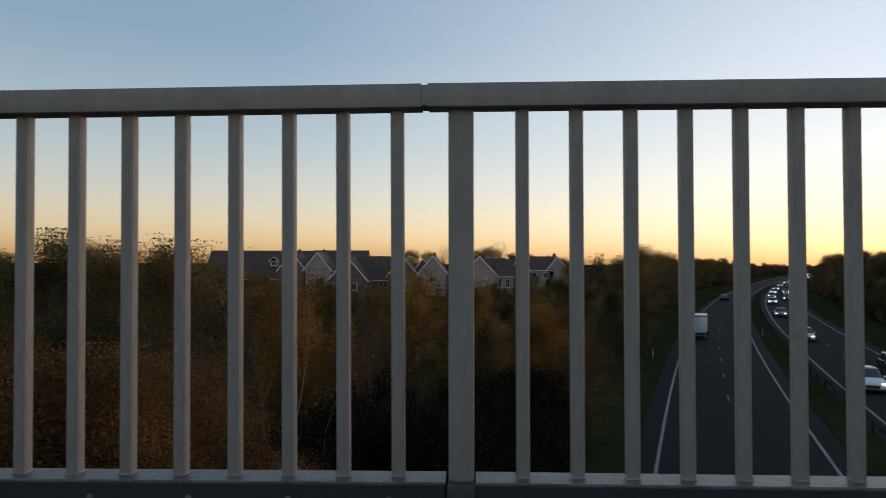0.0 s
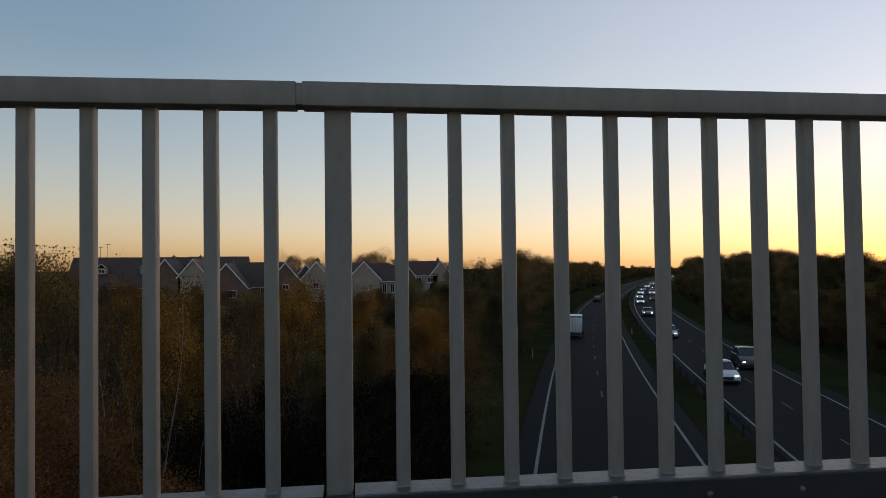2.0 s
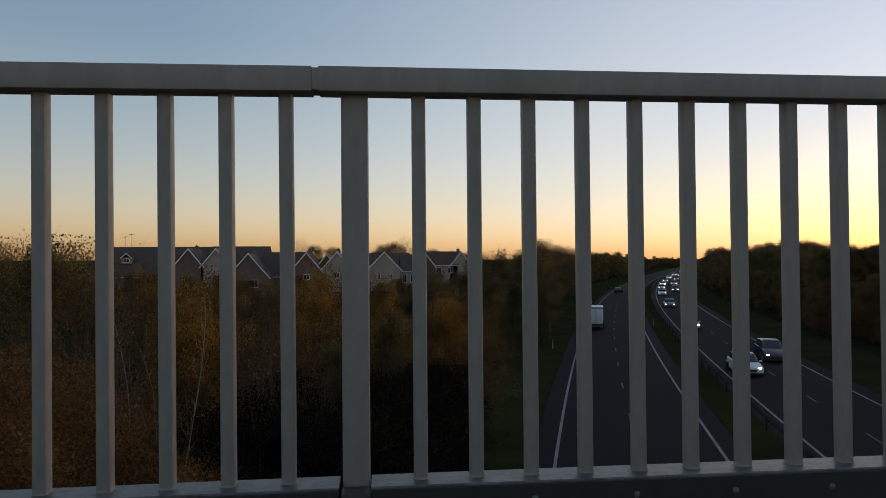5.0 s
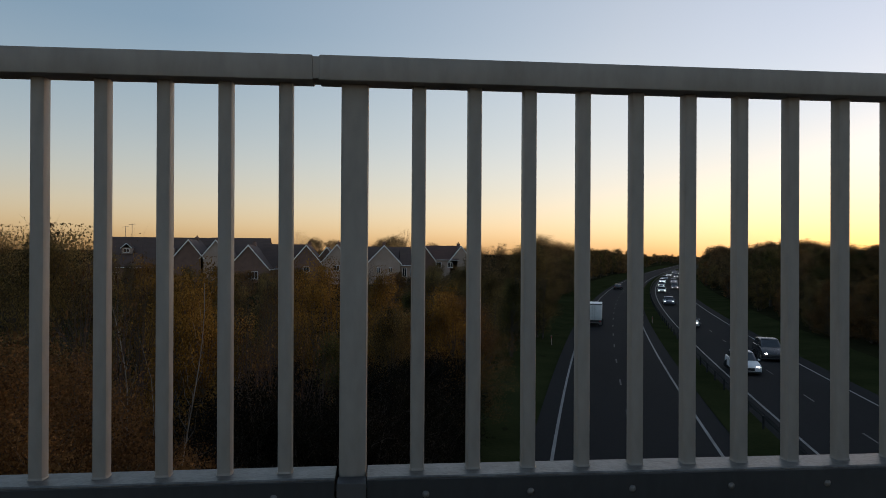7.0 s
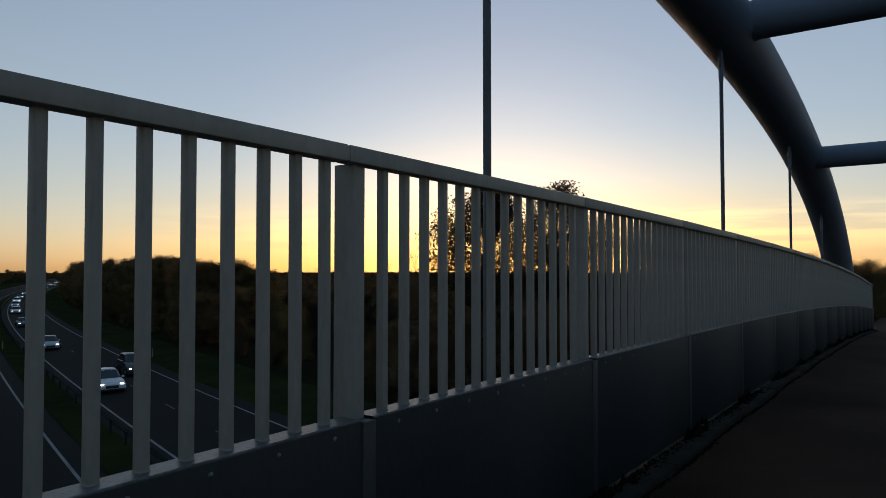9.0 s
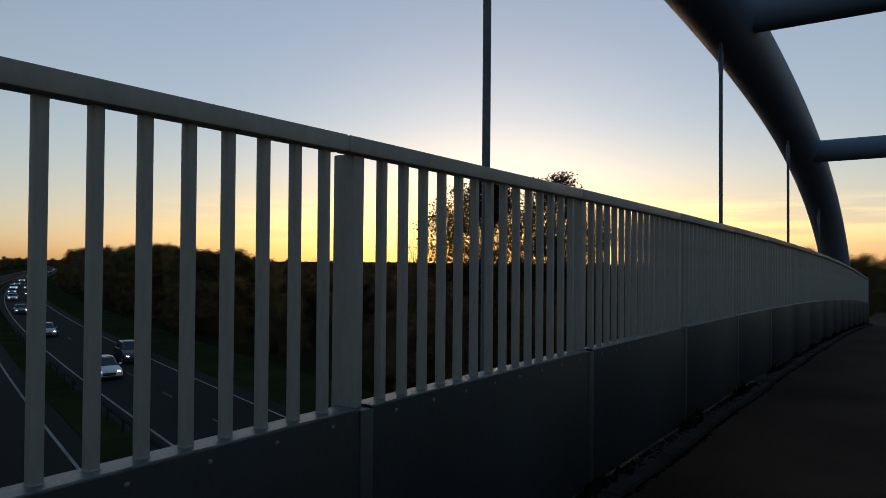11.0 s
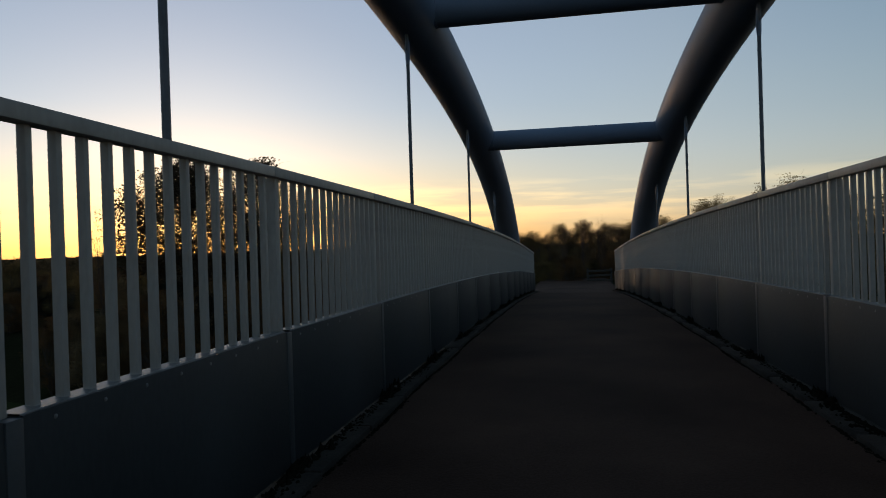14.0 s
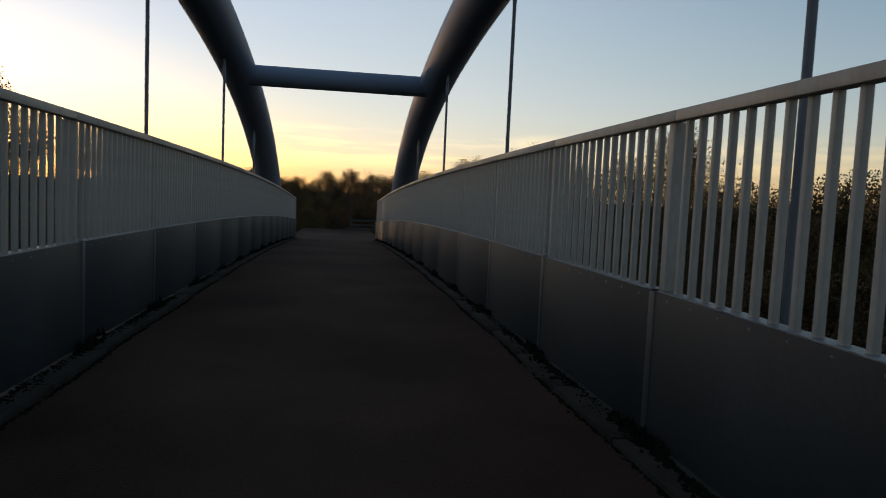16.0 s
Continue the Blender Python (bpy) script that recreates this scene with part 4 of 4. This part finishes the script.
def house(x, y, w, l, eaves, ridge, wall, roof, turn=0.0, windows=(), label="", base=-5.2, side_windows=(), chimney=True):
    """A gabled house whose gable, w wide, faces -y and whose ridge runs l metres back; turn: degrees about z."""
    hs = empty("house", pose(x, y, base, 0, 0, turn), label=label, category="house", group="houses beyond the trees")
    e, r = eaves - base, ridge - base
    bm = bmesh.new()
    f = [bm.verts.new(p) for p in ((-w / 2, 0, -0.6), (w / 2, 0, -0.6), (w / 2, 0, e), (0, 0, r), (-w / 2, 0, e))]
    b = [bm.verts.new((v.co.x, l, v.co.z)) for v in f]
    bm.faces.new(f)
    bm.faces.new(b[::-1])
    for k in range(5):
        bm.faces.new((f[k], b[k], b[(k + 1) % 5], f[(k + 1) % 5]))
    part("wall", bm, M[wall], hs)
    over, thick = 0.3, 0.14
    pitch = (r - e) / (w / 2)
    for s in (-1, 1):
        bm = bmesh.new()
        lo, hi = (s * (w / 2 + over), e - over * pitch), (0, r)
        rows = []
        for yy in (-0.25, l + 0.25):
            rows.append([bm.verts.new(p) for p in ((lo[0], yy, lo[1] + 0.03), (hi[0], yy, hi[1] + 0.03), (hi[0], yy, hi[1] + thick + 0.03), (lo[0], yy, lo[1] + thick + 0.03))])
        for k in range(4):
            bm.faces.new((rows[0][k], rows[1][k], rows[1][(k + 1) % 4], rows[0][(k + 1) % 4]))
        bm.faces.new(rows[0])
        bm.faces.new(rows[1][::-1])
        bmesh.ops.recalc_face_normals(bm, faces=bm.faces)
        rf = part("roof_slope", bm, M[roof], hs)
        bm = bmesh.new()
        vs = []
        for yy in (-0.31, -0.25):
            vs.append([bm.verts.new(p) for p in ((lo[0], yy, lo[1] - 0.16), (0, yy, hi[1] - 0.16), (0, yy, hi[1] + thick + 0.04), (lo[0], yy, lo[1] + thick + 0.04))])
        for k in range(4):
            bm.faces.new((vs[0][k], vs[1][k], vs[1][(k + 1) % 4], vs[0][(k + 1) % 4]))
        bm.faces.new(vs[0])
        bm.faces.new(vs[1][::-1])
        bmesh.ops.recalc_face_normals(bm, faces=bm.faces)
        part("bargeboard", bm, M["white"], rf, "white painted bargeboard")
        part("gutter", tube([(lo[0] + s * 0.05, -0.2, lo[1] + 0.05), (lo[0] + s * 0.05, l + 0.2, lo[1] + 0.05)], [0.07, 0.07], 6), M["white"], rf, "white gutter")
    for wx, wz, ww, wh in windows:
        window(hs, wx, -0.02, wz - base, ww, wh, "y", 2 if ww < 1.6 else 3)
    for wy, wz, ww, wh in side_windows:
        window(hs, w / 2 + 0.02, wy, wz - base, ww, wh, "x")
    if chimney:
        ch = part("chimney", box(-0.35, 0.35, l * 0.7, l * 0.7 + 0.6, r - 0.5, r + 0.75, 0.02), M["brick"], hs)
        part("chimney_pot", tube([(0, l * 0.7 + 0.3, r + 0.7), (0, l * 0.7 + 0.3, r + 1.05)], [0.13, 0.11], 8), M["roof_red"], ch)
    return hs


def wing(x, y, length, depth, eaves, ridge, wall, roof, windows=(), label="", base=-5.2):
    """A house whose ridge runs along x, its long side facing -y."""
    hs = empty("house", pose(x, y, base), label=label, category="house", group="houses beyond the trees")
    e, r = eaves - base, ridge - base
    bm = bmesh.new()
    f = [bm.verts.new(p) for p in ((0, 0, -0.6), (0, depth, -0.6), (0, depth, e), (0, depth / 2, r), (0, 0, e))]
    b = [bm.verts.new((length, v.co.y, v.co.z)) for v in f]
    bm.faces.new(f[::-1])
    bm.faces.new(b)
    for k in range(5):
        bm.faces.new((f[k], f[(k + 1) % 5], b[(k + 1) % 5], b[k]))
    part("wall", bm, M[wall], hs)
    pitch = (r - e) / (depth / 2)
    for s, y0 in ((-1, -0.3), (1, depth + 0.3)):
        z0 = e - 0.3 * pitch
        bm = bmesh.new()
        rows = []
        for xx in (-0.2, length + 0.2):
            rows.append([bm.verts.new(p) for p in ((xx, y0, z0 + 0.03), (xx, depth / 2, r + 0.03), (xx, depth / 2, r + 0.17), (xx, y0, z0 + 0.17))])
        for k in range(4):
            bm.faces.new((rows[0][k], rows[1][k], rows[1][(k + 1) % 4], rows[0][(k + 1) % 4]))
        bm.faces.new(rows[0])
        bm.faces.new(rows[1][::-1])
        bmesh.ops.recalc_face_normals(bm, faces=bm.faces)
        rf = part("roof_slope", bm, M[roof], hs)
        part("gutter", tube([(-0.2, y0 + s * 0.05, z0 + 0.06), (length + 0.2, y0 + s * 0.05, z0 + 0.06)], [0.08, 0.08], 6), M["white"], rf, "white gutter")
    for wx, wz, ww, wh in windows:
        window(hs, wx, -0.02, wz - base, ww, wh, "y", 2 if ww < 1.6 else 3)
    return hs


def dormer(x, y, z, w, parent_label):
    d = empty("dormer", pose(x, y, z), label=parent_label, category="dormer", group="dormers")
    part("dormer_wall", box(-w / 2, w / 2, 0, 2.4, 0, 1.3, 0.01), M["render_wall"], d)
    bm = bmesh.new()
    for s in (-1, 1):
        vs = [bm.verts.new(p) for p in ((s * (w / 2 + 0.2), -0.2, 1.15), (0, -0.2, 2.15), (0, 2.6, 2.15), (s * (w / 2 + 0.2), 2.6, 1.15))]
        vt = [bm.verts.new((v.co.x, v.co.y, v.co.z + 0.1)) for v in vs]
        bm.faces.new(vs)
        bm.faces.new(vt[::-1])
        for k in range(4):
            bm.faces.new((vs[k], vt[k], vt[(k + 1) % 4], vs[(k + 1) % 4]))
    bmesh.ops.recalc_face_normals(bm, faces=bm.faces)
    part("dormer_roof", bm, M["roof"], d)
    bm = bmesh.new()
    for s in (-1, 1):
        tube([(s * (w / 2 + 0.2), -0.24, 1.15), (0, -0.24, 2.2)], [0.09, 0.09], 4, bm)
    part("bargeboard", bm, M["white"], d, "white painted bargeboard")
    window(d, 0, -0.02, 0.25, w * 0.6, 0.85, "y")


wing(-60.5, 150, 27.5, 10, -1.9, 4.25, "brick", "roof", label="long terrace with a dark tiled roof behind the trees", windows=((5, -4.4, 1.4, 1.1), (12, -4.4, 1.4, 1.1), (19, -4.4, 1.4, 1.1)))
dormer(-53.7, 151.5, 0.75, 2.0, "small dormer with white bargeboards in a tiled roof")
dormer(-44.9, 151.5, 0.75, 2.0, "small dormer with white bargeboards in a tiled roof")
house(-38.0, 141, 5.8, 9, 0.2, 3.7, "brick", "roof", label="brick house gable with white bargeboards")
house(-32.6, 141, 5.8, 9, 0.2, 3.7, "render_wall", "roof", label="pale rendered house gable with white bargeboards")
wing(-36, 149, 12.3, 8, 0.6, 4.3, "brick", "roof", label="brick house with a dark tiled roof")
house(-25.6, 138, 8.0, 9, -1.9, 2.7, "brick", "roof", label="dark brick house gable with white bargeboards and windows", windows=((1.0, -4.0, 1.9, 1.5), (-3.2, -4.0, 1.0, 1.5)))
wing(-24.0, 143.5, 9.5, 8, -1.8, 2.95, "brick", "roof", label="brick house wing with white windows", windows=((5.5, -3.6, 2.6, 1.4), (8.3, -3.6, 1.2, 1.4)))
house(-14.4, 140, 6.4, 9, -0.9, 2.85, "brick", "roof_red", label="red brick house gable with white bargeboards", windows=((0, -2.6, 1.3, 1.1),))
house(-10.5, 143, 4.4, 9, -0.2, 2.5, "brick", "roof", label="narrow brick house gable", chimney=False)
house(-8.2, 139.5, 5.6, 9, -0.2, 3.0, "render_wall", "roof", label="pale rendered house gable with white bargeboards", windows=((0, -2.3, 1.2, 1.1),))
house(1.4, 138, 6.6, 9, -0.5, 2.95, "render_wall", "roof", label="cream rendered house gable with narrow windows", windows=((-1.1, -2.6, 0.7, 1.1), (1.3, -2.6, 0.7, 1.1)))
wing(-4.0, 146, 11.0, 8, -0.6, 2.7, "render_wall", "roof", label="cream house with a dark tiled roof")
wing(4.9, 141.5, 3.6, 7, -0.9, 2.3, "render_wall", "roof", windows=((0.8, -3.4, 0.9, 1.8), (2.4, -3.4, 0.9, 1.8)), label="pale rendered house wing with tall windows")
wing(9.4, 150, 8.4, 8, 0.2, 3.1, "render_wall", "roof_red", windows=((1.5, -1.6, 1.2, 1.2), (4.2, -1.6, 1.2, 1.2), (6.8, -1.6, 1.2, 1.2)), label="house with a red tiled roof and white windows")
house(10.2, 147, 4.6, 6, 0.0, 3.0, "brick", "roof_red", label="small red brick house gable", chimney=False)
house(18.6, 150, 5.0, 8, 0.0, 3.1, "render_wall", "roof", label="far pale rendered house gable")


def aerial(x, y, z, h):
    a = empty("roof_aerial", pose(x, y, z), label="thin metal television aerial on a house roof", category="aerial", group="roof aerials")
    part("mast", tube([(0, 0, -1.0), (0, 0, h)], [0.05, 0.04], 6), M["rod"], a)
    part("boom", tube([(-0.7, 0, h - 0.25), (0.7, 0, h - 0.15)], [0.035, 0.035], 5), M["rod"], a)
    for k in range(4):
        part("element", tube([(-0.5 + 0.33 * k, -0.3, h - 0.22 + 0.03 * k), (-0.5 + 0.33 * k, 0.3, h - 0.22 + 0.03 * k)], [0.025, 0.025], 4), M["rod"], a)


aerial(-55.2, 155, 4.2, 2.6)
aerial(-53.8, 155, 4.2, 3.2)


# ---- vehicles ----
def wheel(parent, x, y, r=0.32, w=0.2):
    s = 1 if y > 0 else -1
    ty = part("wheel", tube([(0, -w / 2, 0), (0, -w / 2 + 0.03, 0), (0, w / 2 - 0.03, 0), (0, w / 2, 0)], [r - 0.03, r, r, r - 0.03], 20), M["tyre"], parent, at=pose(x, y, r))
    part("rim", tube([(0, s * w / 2, 0), (0, s * (w / 2 + 0.012), 0)], [r * 0.62, r * 0.55], 14), M["zinc"], ty, "bright wheel rim")


def car(paint, label, tall=1.0, lights=True):
    """A car at the origin on the ground, its nose towards -y."""
    c = empty("car", label=label, category="car", group="cars on the road")

    def shell(profile, half, waist, z_from):
        bm = bmesh.new()
        rows = []
        for f in (-1, -0.82, 0, 0.82, 1):
            row = []
            for yy, z in profile:
                k = 1 - waist * max(0.0, z - z_from)
                inset = 0.05 if abs(f) == 1 else 0.0
                row.append(bm.verts.new((f * half * k, yy * (1 - 0.012 * (abs(f) == 1)), z - (inset if z > z_from + 0.1 else 0))))
            rows.append(row)
        n = len(profile)
        for a, b in zip(rows, rows[1:]):
            for k in range(n):
                bm.faces.new((a[k], a[(k + 1) % n], b[(k + 1) % n], b[k]))
        bm.faces.new(rows[0][::-1])
        bm.faces.new(rows[-1])
        bmesh.ops.recalc_face_normals(bm, faces=bm.faces)
        return bm

    t = tall
    low = [(-2.08, 0.25), (-2.12, 0.45), (-2.05, 0.66), (-1.85, 0.78), (-0.95, 0.93 * t), (1.9, 0.98 * t), (2.08, 0.85), (2.12, 0.5), (2.02, 0.25)]
    part("body", shell(low, 0.89, 0.06, 0.5), M[paint], c)
    cab = [(-1.0, 0.90 * t), (-0.22, 1.42 * t), (0.5, 1.47 * t), (1.35, 1.42 * t), (1.95, 0.95 * t)]
    cabin = part("cabin", shell(cab, 0.80, 0.22, 0.9 * t), M["glass"], c, "dark glazed cabin")
    part("roof_panel", shell([(-0.26, 1.41 * t), (0.5, 1.475 * t), (1.38, 1.425 * t), (1.3, 1.39 * t), (-0.1, 1.39 * t)], 0.715, 0.0, 0.9), M[paint], cabin)
    part("windscreen", sheet([[(-0.66, -0.985, 0.925 * t), (-0.58, -0.30, 1.385 * t)], [(0.66, -0.985, 0.925 * t), (0.58, -0.30, 1.385 * t)]]), M["glass"], cabin)
    part("grille", box(-0.42, 0.42, -2.135, -2.09, 0.36, 0.56, 0.02), M["plastic"], c)
    part("bumper", box(-0.86, 0.86, -2.13, -2.0, 0.2, 0.32, 0.03), M["plastic"], c)
    for s in (-1, 1):
        part("headlight", box(s * 0.64 - 0.11, s * 0.64 + 0.11, -2.11, -1.98, 0.61, 0.69, 0.03), M["lamp_on"] if lights else M["zinc"], c, "lit white headlight")
        part("mirror", box(s * 0.97 - 0.09, s * 0.97 + 0.09, -0.82, -0.68, 0.93 * t, 1.05 * t, 0.03), M[paint], c)
        part("tail_light", box(s * 0.68 - 0.14, s * 0.68 + 0.14, 2.04, 2.13, 0.72, 0.88, 0.02), M["tail"], c)
        for yy in (-1.3, 1.3):
            wheel(c, s * 0.80, yy)
    return c


def on_road(ob, offset, y, away=False, first=True):
    slope = math.degrees(math.atan((road_x(offset, y + 1) - road_x(offset, y - 1)) / 2))
    m = pose(road_x(offset, y), y, road_z(y) + 0.004, 0, 0, -slope + (180 if away else 0))
    if first:
        ob.matrix_basis = m
        return ob
    return copy_thing(ob, m)


LANE_A, LANE_B = FAR_INNER + 1.5, FAR_OUTER - 1.8
white_car = car("car_white", "white hatchback with its headlights on")
silver_car = car("car_silver", "silver car with its headlights on")
blue_car = car("car_blue", "dark blue car with its headlights on")
black_car = car("car_black", "dark van-like car with its headlights on", 1.15)
on_road(white_car, LANE_A, 47)
on_road(silver_car, LANE_A, 78)
on_road(black_car, LANE_B, 53)
on_road(blue_car, LANE_A, 114)
for ob, lane, ys in ((white_car, LANE_A, (205,)), (silver_car, LANE_A, (152, 262)), (blue_car, LANE_A, (180, 232, 296, 336, 372, 410)), (black_car, LANE_B, (168, 248, 320)), (blue_car, LANE_B, (206, 284, 360))):
    for y in ys:
        on_road(ob, lane, y, first=False)
away = car("car_black", "dark car driving away", lights=False)
on_road(away, NEAR_LEFT + 2.0, 165, True)


def lorry():
    t = empty("box_lorry", label="small white box lorry driving away", category="lorry")
    part("cargo_box", box(-1.15, 1.15, -2.6, 2.6, 0.95, 3.3, 0.03), M["white"], t)
    part("roof_edge", box(-1.17, 1.17, 2.55, 2.64, 3.14, 3.33, 0.01), M["zinc"], t)
    for s in (-1, 1):
        dr = part("rear_door", box(s * 0.57 - 0.53, s * 0.57 + 0.53, 2.6, 2.63, 1.05, 3.10, 0.01), M["white"], t)
        part("lock_bar", tube([(s * 0.2, 2.66, 1.1), (s * 0.2, 2.66, 3.05)], [0.022, 0.022], 6), M["zinc"], dr)
        part("tail_light", box(s * 0.95 - 0.12, s * 0.95 + 0.12, 2.5, 2.62, 0.72, 0.88, 0.02), M["tail"], t)
        for yy in (-3.4, 1.5):
            wheel(t, s * 0.95, yy, 0.42, 0.28)
    part("chassis", box(-0.9, 0.9, -4.2, 2.5, 0.55, 0.93, 0.02), M["plastic"], t)
    part("cab", box(-1.02, 1.02, -4.4, -2.75, 0.6, 2.45, 0.18, segments=3), M["car_white"], t)
    part("windscreen", box(-0.85, 0.85, -4.43, -4.36, 1.45, 2.2, 0.03), M["glass"], t)
    part("bumper", box(-1.0, 1.0, 2.5, 2.6, 0.5, 0.62, 0.02), M["zinc"], t)
    return t


truck = on_road(lorry(), NEAR_LEFT + 1.3, 80, True)
truck.matrix_basis = truck.matrix_basis @ Matrix.Scale(0.82, 4)

# ---- road furniture ----
barrier = empty("crash_barrier", label="grey steel crash barrier in the grass strip", category="barrier", kind="structure")
ys = [float(v) for v in np.arange(-30, 330, 4.0)]
prof = ((0.0, 0.43), (0.05, 0.47), (0.0, 0.53), (0.0, 0.60), (0.05, 0.66), (0.0, 0.72))
part("beam", sheet([[(road_x(FAR_INNER - 1.25 + a, y), y, road_z(y) + z) for a, z in prof] for y in ys]), M["barrier"], barrier)
post_me = mesh_of(box(-0.05, 0.05, -0.03, 0.03, -0.3, 0.70, 0.004), M["barrier"])
for k in range(70):
    y = -8 + 3.2 * k
    part("post", post_me, None, barrier, at=pose(road_x(FAR_INNER - 1.35, y), y, road_z(y)))


def marker():
    p = empty("marker_post", label="small white roadside marker post", category="post", group="roadside marker posts")
    part("post", bar(0.10, 0.06, -0.1, 0.95, 0.02), M["render_wall"], p)
    part("reflector", box(-0.035, 0.035, -0.036, -0.03, 0.72, 0.88, 0.003), M["tail"], p)
    return p


mk = marker()
for k, (off, y) in enumerate(((FAR_INNER - 2.9, 82), (FAR_OUTER + 2.6, 62), (NEAR_LEFT - 2.4, 62))):
    m = pose(road_x(off, y), y, ground_z(road_x(off, y), y))
    if k == 0:
        mk.matrix_basis = m
    else:
        copy_thing(mk, m)

# fence at the end of the path
x, y = 44.0, -3.15
fence = empty("timber_fence", pose(x, y, ground_z(x, y) - 0.42, 0, 0, 8), label="pale weathered timber post and rail fence", category="fence")
for k in range(2):
    part("post", bar(0.12, 0.12, 0.1, 1.38, 0.015), M["timber"], fence, at=pose(0, -1.45 * k + 0.45, 0))
for k in range(1, 4):
    part("rail", box(-0.1, -0.06, -1.05, 0.55, 0.28 + 0.29 * k, 0.40 + 0.29 * k, 0.01), M["timber"], fence)

# the low sun itself
ball = bmesh.new()
bmesh.ops.create_uvsphere(ball, u_segments=24, v_segments=12, radius=13.0)
tagged(part("sun_disc", ball, M["sun_disc"], at=Matrix.Translation(DISC)), "setting sun low over the horizon", "sun", kind="structure")
